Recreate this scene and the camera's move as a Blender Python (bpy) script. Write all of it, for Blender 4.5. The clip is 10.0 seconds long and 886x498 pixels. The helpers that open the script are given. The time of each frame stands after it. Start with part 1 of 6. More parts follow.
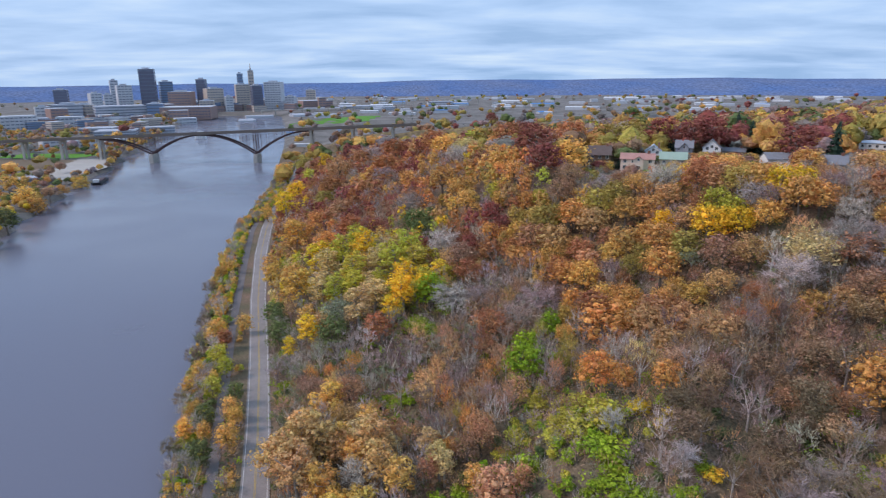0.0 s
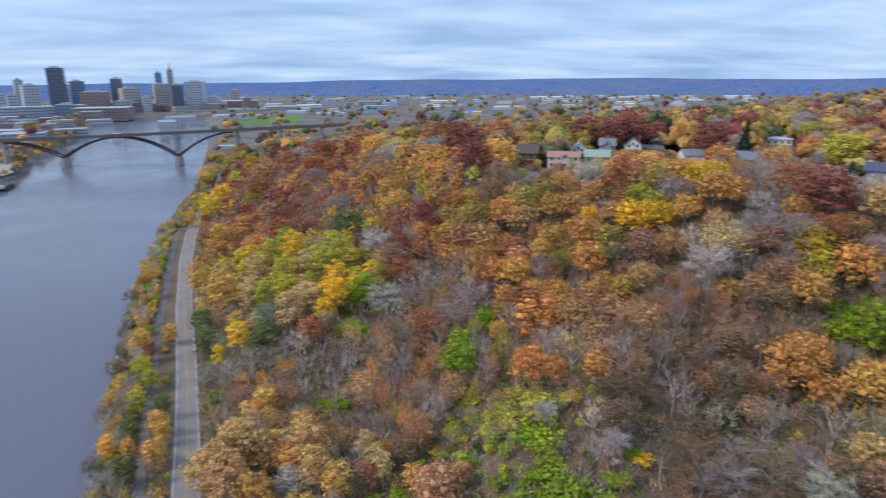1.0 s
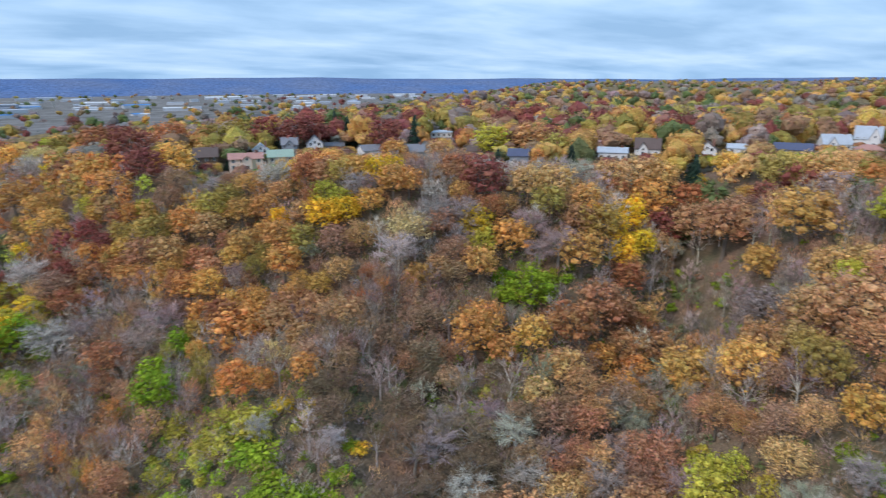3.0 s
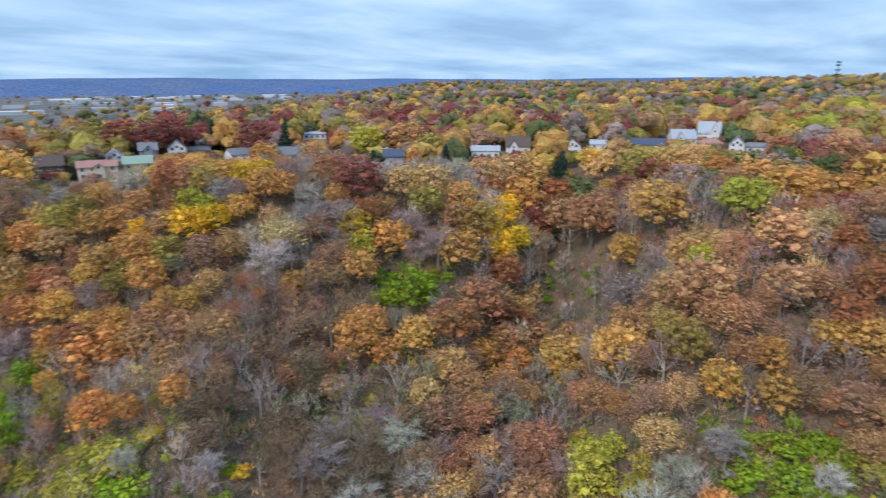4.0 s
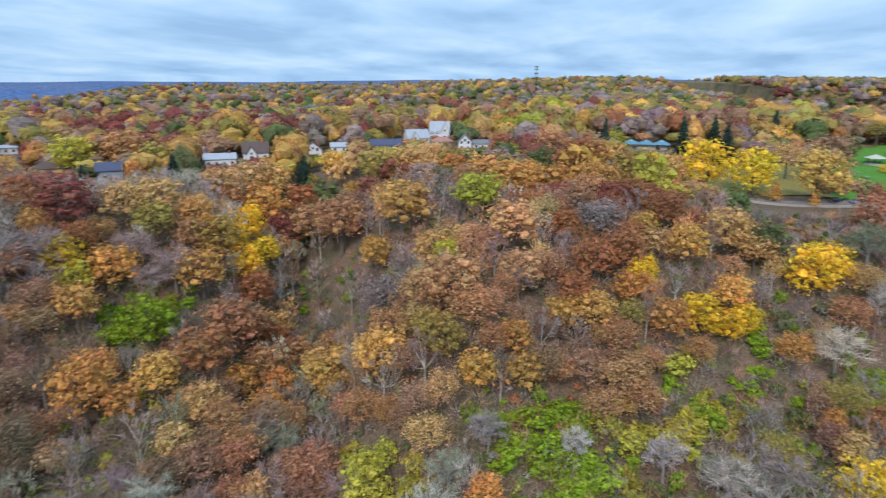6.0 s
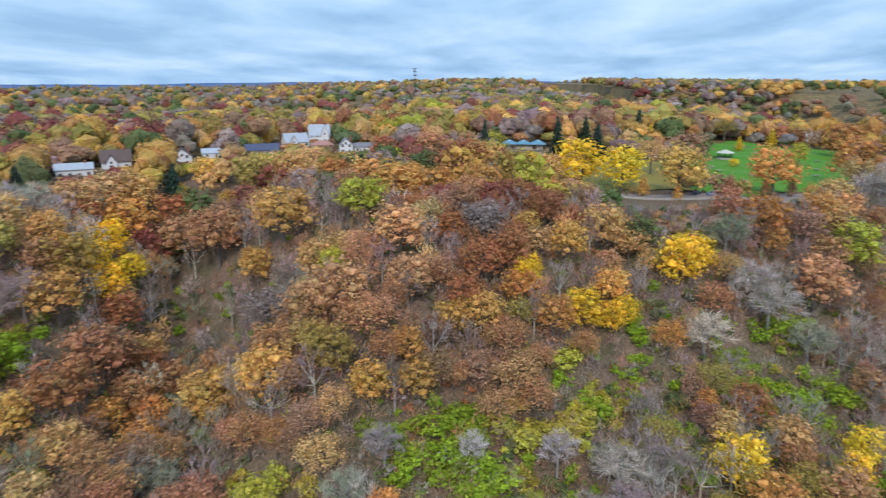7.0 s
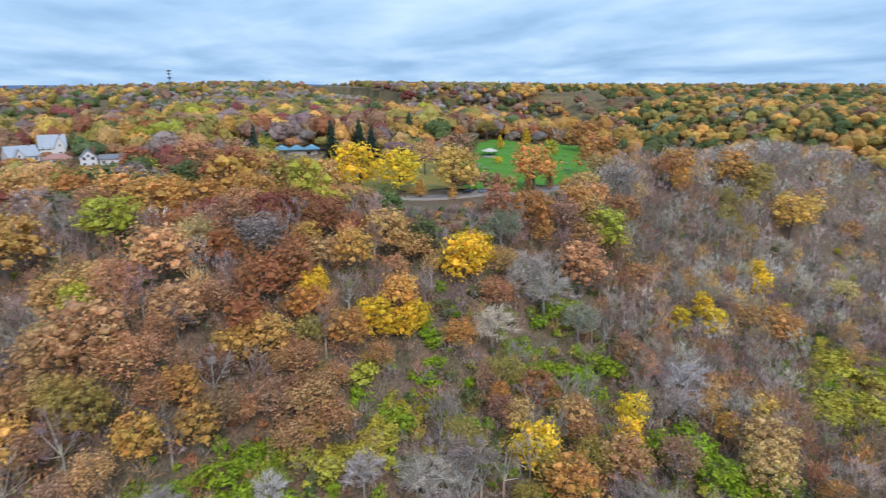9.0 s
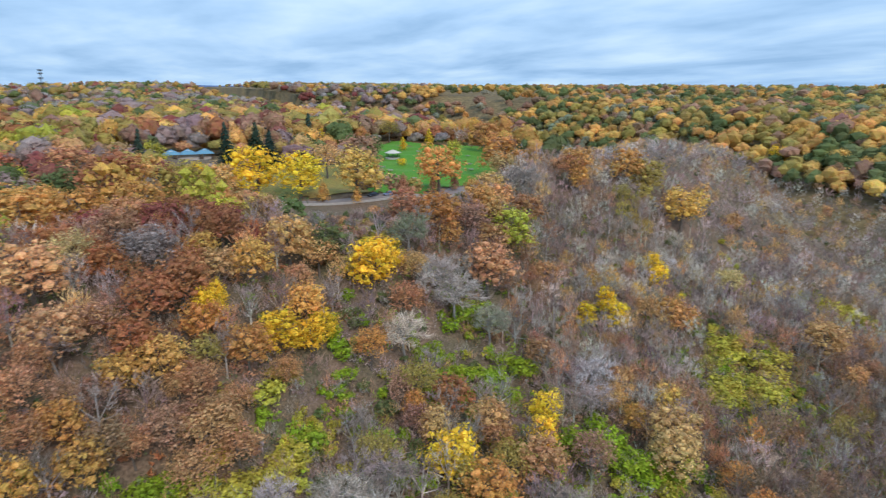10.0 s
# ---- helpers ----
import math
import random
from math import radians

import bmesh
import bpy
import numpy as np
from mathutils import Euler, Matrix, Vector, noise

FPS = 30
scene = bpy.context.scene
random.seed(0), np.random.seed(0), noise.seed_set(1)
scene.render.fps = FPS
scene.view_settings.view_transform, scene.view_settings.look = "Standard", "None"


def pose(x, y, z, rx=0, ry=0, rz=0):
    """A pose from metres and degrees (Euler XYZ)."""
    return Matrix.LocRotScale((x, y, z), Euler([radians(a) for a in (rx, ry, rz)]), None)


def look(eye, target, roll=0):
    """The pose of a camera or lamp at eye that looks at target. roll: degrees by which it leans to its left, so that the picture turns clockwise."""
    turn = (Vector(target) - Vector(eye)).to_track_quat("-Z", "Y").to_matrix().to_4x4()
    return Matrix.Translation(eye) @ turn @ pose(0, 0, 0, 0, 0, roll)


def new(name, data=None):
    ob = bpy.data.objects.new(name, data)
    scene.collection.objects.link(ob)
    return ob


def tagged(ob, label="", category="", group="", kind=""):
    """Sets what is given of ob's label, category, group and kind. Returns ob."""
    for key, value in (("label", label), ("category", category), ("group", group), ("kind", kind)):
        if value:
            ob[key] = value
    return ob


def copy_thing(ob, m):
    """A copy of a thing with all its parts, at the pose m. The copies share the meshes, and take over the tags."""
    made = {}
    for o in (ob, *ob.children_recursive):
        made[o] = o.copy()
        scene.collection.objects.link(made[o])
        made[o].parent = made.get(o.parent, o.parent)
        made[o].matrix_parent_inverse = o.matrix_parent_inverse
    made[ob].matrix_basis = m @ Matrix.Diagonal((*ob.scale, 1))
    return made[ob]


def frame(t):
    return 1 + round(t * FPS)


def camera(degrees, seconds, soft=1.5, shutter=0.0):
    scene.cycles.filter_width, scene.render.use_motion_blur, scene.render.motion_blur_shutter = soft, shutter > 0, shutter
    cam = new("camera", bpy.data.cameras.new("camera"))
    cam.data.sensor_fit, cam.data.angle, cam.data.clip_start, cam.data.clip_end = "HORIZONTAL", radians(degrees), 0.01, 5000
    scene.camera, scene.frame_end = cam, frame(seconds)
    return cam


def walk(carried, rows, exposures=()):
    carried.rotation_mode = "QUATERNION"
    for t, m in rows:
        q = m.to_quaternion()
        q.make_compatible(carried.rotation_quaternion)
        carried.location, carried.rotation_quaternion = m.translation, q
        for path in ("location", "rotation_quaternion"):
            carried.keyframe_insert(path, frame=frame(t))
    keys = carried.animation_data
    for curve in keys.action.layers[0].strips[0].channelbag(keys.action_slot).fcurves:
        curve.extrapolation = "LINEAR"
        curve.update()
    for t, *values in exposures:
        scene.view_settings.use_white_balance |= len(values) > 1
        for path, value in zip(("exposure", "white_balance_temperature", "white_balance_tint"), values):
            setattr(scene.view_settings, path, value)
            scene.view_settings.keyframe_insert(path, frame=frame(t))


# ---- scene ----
# ---------------------------------------------------------------- camera
cam = camera(70.74, 10.0, soft=1.2, shutter=0.5)
# seconds, x, y, z, yaw, pitch, roll
ROWS = [
    (0, -0.00, -0.00, 120.25, -4.85, -15.36, -0.50),
    (0.5, -0.01, 0.02, 120.22, -7.31, -15.42, -0.50),
    (1, 0.28, 0.11, 120.19, -11.19, -15.42, -0.41),
    (1.5, 0.76, 0.28, 120.12, -20.03, -15.50, -0.30),
    (2, 1.21, 0.57, 120.06, -27.74, -15.61, -0.27),
    (2.5, 1.89, 1.15, 120.02, -33.81, -15.61, -0.19),
    (4, 5.08, 3.02, 119.91, -50.55, -15.60, -0.12),
    (4.5, 6.43, 3.71, 119.84, -56.69, -15.57, -0.09),
    (5, 7.84, 4.33, 119.81, -62.47, -15.51, -0.07),
    (5.5, 9.47, 4.99, 119.84, -68.19, -15.47, -0.03),
    (7, 15.05, 6.01, 119.89, -84.45, -15.24, -0.05),
    (7.5, 17.12, 6.15, 119.84, -89.68, -15.17, -0.06),
    (8, 19.21, 6.13, 119.81, -94.94, -15.07, -0.04),
    (8.5, 21.36, 5.88, 119.77, -100.04, -15.01, -0.04),
    (9, 23.52, 5.48, 119.74, -104.80, -14.98, 0.01),
    (9.5, 25.66, 5.06, 119.72, -109.43, -14.92, 0.08),
    (10, 27.83, 4.51, 119.71, -113.70, -14.88, 0.10),
]


def aimed(x, y, z, yaw, pitch, roll):
    a, b = radians(yaw), radians(pitch)
    way = Vector((-math.sin(a) * math.cos(b), math.cos(a) * math.cos(b), math.sin(b)))
    return look(Vector((x, y, z)), Vector((x, y, z)) + way, roll)


walk(cam, [(t, aimed(*row)) for t, *row in ROWS],
     [(0, -0.09, 6800, 26), (2.5, -0.03, 6600, 19), (5.5, -0.05, 6550, 17), (10, -0.06, 6600, 18)])

# ---------------------------------------------------------------- sky and light
SUN_YAW, SUN_UP = radians(268), radians(42)
world = bpy.data.worlds.new("overcast_sky")
scene.world = world
world.use_nodes = True
wn, wl = world.node_tree.nodes, world.node_tree.links
wn.clear()


def wnode(kind, **values):
    n = wn.new(kind)
    for k, v in values.items():
        n.inputs[k].default_value = v
    return n


coord = wn.new("ShaderNodeTexCoord")
split = wn.new("ShaderNodeSeparateXYZ")
wl.new(coord.outputs["Generated"], split.inputs[0])
lift = wn.new("ShaderNodeMath"); lift.operation = "MAXIMUM"; lift.inputs[1].default_value = 0.0
wl.new(split.outputs["Z"], lift.inputs[0])
lift2 = wn.new("ShaderNodeMath"); lift2.operation = "ADD"; lift2.inputs[1].default_value = 0.11
wl.new(lift.outputs[0], lift2.inputs[0])
flat = []
for axis in "XY":
    dv = wn.new("ShaderNodeMath"); dv.operation = "DIVIDE"
    wl.new(split.outputs[axis], dv.inputs[0]); wl.new(lift2.outputs[0], dv.inputs[1])
    flat.append(dv)
join = wn.new("ShaderNodeCombineXYZ")
wl.new(flat[0].outputs[0], join.inputs[0]); wl.new(flat[1].outputs[0], join.inputs[1])
turn = wn.new("ShaderNodeMapping")
turn.inputs["Rotation"].default_value = (0, 0, radians(10))
turn.inputs["Scale"].default_value = (0.62, 0.95, 1)
wl.new(join.outputs[0], turn.inputs[0])
cloud = wnode("ShaderNodeTexNoise", Scale=1.0, Detail=6.0, Roughness=0.52, Distortion=0.2)
wl.new(turn.outputs[0], cloud.inputs["Vector"])
ramp = wn.new("ShaderNodeValToRGB")
el = ramp.color_ramp.elements
el[0].position, el[0].color = 0.33, (0.28, 0.53, 0.82, 1)
el[1].position, el[1].color = 0.70, (0.60, 0.87, 1.04, 1)
mid = el.new(0.5); mid.color = (0.405, 0.685, 0.985, 1)
wl.new(cloud.outputs["Fac"], ramp.inputs[0])
nish = wn.new("ShaderNodeTexSky")
nish.sky_type, nish.sun_disc = "NISHITA", False
nish.sun_elevation, nish.sun_rotation = SUN_UP, SUN_YAW
nish.dust_density = 2.0
thin = wn.new("ShaderNodeVectorMath"); thin.operation = "SCALE"; thin.inputs["Scale"].default_value = 0.08
wl.new(nish.outputs[0], thin.inputs[0])
mix = wn.new("ShaderNodeMix"); mix.data_type = "RGBA"; mix.inputs[0].default_value = 0.85
wl.new(thin.outputs[0], mix.inputs[6]); wl.new(ramp.outputs[0], mix.inputs[7])
bg = wn.new("ShaderNodeBackground"); bg.inputs["Strength"].default_value = 1.14
wl.new(mix.outputs[2], bg.inputs[0])
wl.new(bg.outputs[0], wn.new("ShaderNodeOutputWorld").inputs[0])

sun = new("sun", bpy.data.lights.new("sun", "SUN"))
sun.data.energy, sun.data.angle, sun.data.color = 2.0, radians(14), (1.0, 0.93, 0.84)
sun.rotation_euler = (radians(90) - SUN_UP, 0, radians(180) - SUN_YAW)
# ---------------------------------------------------------------- materials
def material(name, base, rough=0.8, metal=0.0, vary=0.25, scale=1.0, bump=0.0, second=None, spread=0.5, specular=0.3):
    """A surface with variation at two scales; second: a colour mixed in by large patches."""
    m = bpy.data.materials.new(name)
    m.use_nodes = True
    nt = m.node_tree
    b = nt.nodes["Principled BSDF"]
    b.inputs["Roughness"].default_value, b.inputs["Metallic"].default_value = rough, metal
    b.inputs["Specular IOR Level"].default_value = specular
    tc = nt.nodes.new("ShaderNodeTexCoord")
    fine = nt.nodes.new("ShaderNodeTexNoise")
    fine.inputs["Scale"].default_value, fine.inputs["Detail"].default_value = 2.2 * scale, 6
    wide = nt.nodes.new("ShaderNodeTexNoise")
    wide.inputs["Scale"].default_value, wide.inputs["Detail"].default_value = 0.11 * scale, 3
    for n in (fine, wide):
        nt.links.new(tc.outputs["Object"], n.inputs["Vector"])
    patch = nt.nodes.new("ShaderNodeMix"); patch.data_type = "RGBA"
    grade = nt.nodes.new("ShaderNodeMapRange")
    grade.inputs["From Min"].default_value, grade.inputs["From Max"].default_value = 0.5 - 0.3 * spread, 0.5 + 0.3 * spread
    nt.links.new(wide.outputs["Fac"], grade.inputs[0])
    nt.links.new(grade.outputs[0], patch.inputs[0])
    other = second or tuple(c * (1 - 0.6 * vary) for c in base)
    patch.inputs[6].default_value, patch.inputs[7].default_value = (*base, 1), (*other, 1)
    grain = nt.nodes.new("ShaderNodeMapRange")
    grain.inputs["From Min"].default_value, grain.inputs["From Max"].default_value = 0.25, 0.75
    grain.inputs["To Min"].default_value, grain.inputs["To Max"].default_value = 1 - vary, 1 + vary
    nt.links.new(fine.outputs["Fac"], grain.inputs[0])
    mul = nt.nodes.new("ShaderNodeVectorMath"); mul.operation = "SCALE"
    nt.links.new(patch.outputs[2], mul.inputs[0]); nt.links.new(grain.outputs[0], mul.inputs["Scale"])
    nt.links.new(mul.outputs[0], b.inputs["Base Color"])
    if bump:
        bp = nt.nodes.new("ShaderNodeBump")
        bp.inputs["Strength"].default_value, bp.inputs["Distance"].default_value = bump, 0.3
        nt.links.new(fine.outputs["Fac"], bp.inputs["Height"])
        nt.links.new(bp.outputs[0], b.inputs["Normal"])
    return m


def foliage(name, tint, rough=0.75, glow=0.25, vary=0.5):
    """Leaves or twigs. tint: 'object' takes the tree's own colour, else the mesh's leaf colour of that name."""
    m = bpy.data.materials.new(name)
    m.use_nodes = True
    nt = m.node_tree
    b = nt.nodes["Principled BSDF"]
    b.inputs["Roughness"].default_value, b.inputs["Specular IOR Level"].default_value = rough, 0.15
    if tint == "object":
        src = nt.nodes.new("ShaderNodeObjectInfo").outputs["Color"]
    else:
        at = nt.nodes.new("ShaderNodeAttribute"); at.attribute_name = tint
        src = at.outputs["Color"]
    isl = nt.nodes.new("ShaderNodeNewGeometry").outputs["Random Per Island"]
    tc = nt.nodes.new("ShaderNodeTexCoord")
    wide = nt.nodes.new("ShaderNodeTexNoise"); wide.inputs["Scale"].default_value = 0.35
    nt.links.new(tc.outputs["Object"], wide.inputs["Vector"])
    hue = nt.nodes.new("ShaderNodeHueSaturation")
    h = nt.nodes.new("ShaderNodeMapRange"); h.inputs["To Min"].default_value, h.inputs["To Max"].default_value = 0.485, 0.52
    h.inputs["From Min"].default_value, h.inputs["From Max"].default_value = 0.3, 0.7
    nt.links.new(wide.outputs["Fac"], h.inputs[0])
    v = nt.nodes.new("ShaderNodeMapRange"); v.inputs["To Min"].default_value, v.inputs["To Max"].default_value = 1 - vary, 1 + vary
    nt.links.new(isl, v.inputs[0])
    dapple = nt.nodes.new("ShaderNodeTexNoise")
    dapple.inputs["Scale"].default_value, dapple.inputs["Detail"].default_value = 3.2, 2
    nt.links.new(tc.outputs["Object"], dapple.inputs["Vector"])
    dv = nt.nodes.new("ShaderNodeMapRange")
    dv.inputs["From Min"].default_value, dv.inputs["From Max"].default_value = 0.3, 0.7
    dv.inputs["To Min"].default_value, dv.inputs["To Max"].default_value = 0.62, 1.38
    nt.links.new(dapple.outputs["Fac"], dv.inputs[0])
    both = nt.nodes.new("ShaderNodeMath"); both.operation = "MULTIPLY"
    nt.links.new(v.outputs[0], both.inputs[0]); nt.links.new(dv.outputs[0], both.inputs[1])
    nt.links.new(h.outputs[0], hue.inputs["Hue"]); nt.links.new(both.outputs[0], hue.inputs["Value"])
    nt.links.new(src, hue.inputs["Color"])
    nt.links.new(hue.outputs[0], b.inputs["Base Color"])
    if glow:
        tr = nt.nodes.new("ShaderNodeBsdfTranslucent")
        nt.links.new(hue.outputs[0], tr.inputs[0])
        mx = nt.nodes.new("ShaderNodeMixShader"); mx.inputs[0].default_value = glow
        nt.links.new(b.outputs[0], mx.inputs[1]); nt.links.new(tr.outputs[0], mx.inputs[2])
        nt.links.new(mx.outputs[0], nt.nodes["Material Output"].inputs[0])
    return m


LEAF = foliage("leaves", "object", glow=0.26, vary=0.36)
TWIG = foliage("twigs", "object", glow=0.0, vary=0.3)
WOODS = foliage("woodland_leaves", "leaf_colour", glow=0.22, vary=0.24)
BARK = material("bark", (0.17, 0.145, 0.12), 0.9, vary=0.35, scale=2, bump=0.4)
PALE_BARK = material("pale_bark", (0.36, 0.34, 0.31), 0.9, vary=0.3, scale=2, bump=0.3)
LITTER = material("leaf_litter", (0.24, 0.15, 0.11), 0.95, vary=0.6, scale=0.7, bump=0.7, second=(0.12, 0.115, 0.065), spread=0.8)
UPLAND = material("leaf_strewn_upland", (0.27, 0.185, 0.075), 0.95, vary=0.65, scale=0.07, bump=0.8, second=(0.15, 0.115, 0.065), spread=0.8)
FLATS = material("valley_flats", (0.24, 0.22, 0.21), 0.95, vary=0.35, scale=0.12, second=(0.13, 0.12, 0.10), spread=0.6)
# blue base colour carries the haze over the far hills
HILLS = material("hazed_distant_hills", (0.10, 0.18, 0.36), 1.0, vary=0.5, scale=0.03, second=(0.15, 0.20, 0.32), spread=0.6, specular=0.0)
ASPHALT = material("worn_asphalt", (0.31, 0.28, 0.27), 0.85, vary=0.16, scale=1.0, bump=0.15, second=(0.25, 0.228, 0.222))
TRAIL = material("trail_asphalt", (0.19, 0.17, 0.17), 0.9, vary=0.18, scale=1.0, bump=0.15)
PAINT_WHITE = material("road_paint_white", (0.75, 0.74, 0.72), 0.7, vary=0.25, scale=2)
PAINT_YELLOW = material("road_paint_yellow", (0.52, 0.36, 0.10), 0.7, vary=0.25, scale=2)
LAWN = material("lawn_grass", (0.07, 0.27, 0.02), 0.9, vary=0.3, scale=0.6, bump=0.4, second=(0.12, 0.27, 0.035), spread=0.8)
DRY_LAWN = material("leaf_strewn_lawn", (0.34, 0.22, 0.06), 0.9, vary=0.4, scale=0.8, bump=0.4, second=(0.22, 0.23, 0.06), spread=0.7)
CONCRETE = material("concrete", (0.46, 0.43, 0.39), 0.85, vary=0.18, scale=0.5, bump=0.1)
DECKSIDE = material("weathered_deck_concrete", (0.17, 0.145, 0.13), 0.85, vary=0.2, scale=0.5)
STEEL = material("dark_red_brown_steel", (0.085, 0.045, 0.045), 0.55, vary=0.2, scale=0.6)
GLASS = material("window_glass", (0.05, 0.065, 0.085), 0.12, vary=0.2, specular=0.8)
WHITE = material("white_paint", (0.72, 0.73, 0.74), 0.6, vary=0.08)
TRIM = material("cream_trim", (0.66, 0.62, 0.54), 0.6, vary=0.08)
DARKM = material("dark_metal", (0.05, 0.05, 0.055), 0.5, metal=0.5, vary=0.15)
RUBBER = material("tyre_rubber", (0.02, 0.02, 0.02), 0.8, vary=0.1)
WOOD = material("weathered_wood", (0.30, 0.25, 0.19), 0.8, vary=0.25, scale=3)

water = bpy.data.materials.new("river_water")
water.use_nodes = True
b = water.node_tree.nodes["Principled BSDF"]
b.inputs["Base Color"].default_value = (0.15, 0.155, 0.20, 1)
b.inputs["Roughness"].default_value, b.inputs["IOR"].default_value = 0.10, 1.33
tc = water.node_tree.nodes.new("ShaderNodeTexCoord")
n1 = water.node_tree.nodes.new("ShaderNodeTexNoise"); n1.inputs["Scale"].default_value, n1.inputs["Detail"].default_value = 0.45, 5
n2 = water.node_tree.nodes.new("ShaderNodeTexNoise"); n2.inputs["Scale"].default_value, n2.inputs["Detail"].default_value = 0.012, 4
bp = water.node_tree.nodes.new("ShaderNodeBump"); bp.inputs["Strength"].default_value, bp.inputs["Distance"].default_value = 0.25, 0.25
for n in (n1, n2):
    water.node_tree.links.new(tc.outputs["Object"], n.inputs["Vector"])
water.node_tree.links.new(n1.outputs["Fac"], bp.inputs["Height"])
water.node_tree.links.new(bp.outputs[0], b.inputs["Normal"])
rg = water.node_tree.nodes.new("ShaderNodeMapRange")
rg.inputs["From Min"].default_value, rg.inputs["From Max"].default_value = 0.3, 0.7
rg.inputs["To Min"].default_value, rg.inputs["To Max"].default_value = 0.10, 0.28
water.node_tree.links.new(n2.outputs["Fac"], rg.inputs[0])
water.node_tree.links.new(rg.outputs[0], b.inputs["Roughness"])
# ---------------------------------------------------------------- the lie of the land
CREST = [(-60, 1080), (-20, 760), (5, 520), (28, 400), (62, 310), (98, 255), (140, 205), (175, 155), (200, 105), (203, 60),
         (194, 20), (194, -20), (214, -60), (242, -115), (264, -160), (305, -190), (380, -212), (520, -215), (900, -160)]
FALL_D = [-400, -175, -150, -120, -100, -80, -65, -50, -35, -20, -8, 0, 60, 150, 220, 300, 450, 700, 3000]
FALL_Z = [5, 6, 11, 19, 25, 30, 36, 43, 52, 62, 70, 74, 77.5, 78.5, 79, 81, 87, 96, 104]
RIGHT_BANK_Y = [-2000, -300, 0, 167, 205, 262, 318, 400, 510, 617, 734, 878, 971, 1200, 1650, 2140, 2300]
RIGHT_BANK_X = [-180, -75, -55, -70, -78, -90, -100, -114, -126, -131, -136, -156, -166, -195, -262, -350, -360]
LEFT_BANK_Y = [-2000, 0, 300, 486, 566, 629, 745, 818, 883, 995, 1084, 1202, 1450, 2020, 2230]
LEFT_BANK_X = [-380, -240, -268, -296, -323, -336, -356, -369, -377, -407, -420, -446, -495, -605, -600]
ROAD_Y = [-600, 0, 100, 156, 192, 246, 324, 416, 492, 516, 560, 700, 900]
ROAD_X = [-60, -28, -33, -41, -47, -57, -72.5, -88.5, -98.5, -100.5, -103, -108, -125]
TRAIL_Y = [-600, 0, 100, 157, 190, 247, 290, 325, 416, 486, 520]
TRAIL_X = [-75, -42, -46, -54, -60, -70, -78, -83.5, -98, -108.5, -111]


def signed_distance(x, y, line):
    """Metres from a line, positive on its left as one walks along it."""
    best = np.full(x.shape, 1e18)
    side = np.ones(x.shape)
    for (ax, ay), (bx, by) in zip(line, line[1:]):
        dx, dy = bx - ax, by - ay
        u = np.clip(((x - ax) * dx + (y - ay) * dy) / (dx * dx + dy * dy), 0, 1)
        qx, qy = x - ax - u * dx, y - ay - u * dy
        d = qx * qx + qy * qy
        near = d < best
        side = np.where(near, np.sign(dx * qy - dy * qx + 1e-9), side)
        best = np.where(near, d, best)
    return side * np.sqrt(best)


def ridge(x, y, a, b, height, wide):
    """A spur (or, with a negative height, a gully) along the line from a to b."""
    d = signed_distance(x, y, [a, b])
    return height * np.exp(-((d / wide) ** 2))


def smooth(v, lo, hi):
    u = np.clip((v - lo) / (hi - lo), 0, 1)
    return u * u * (3 - 2 * u)


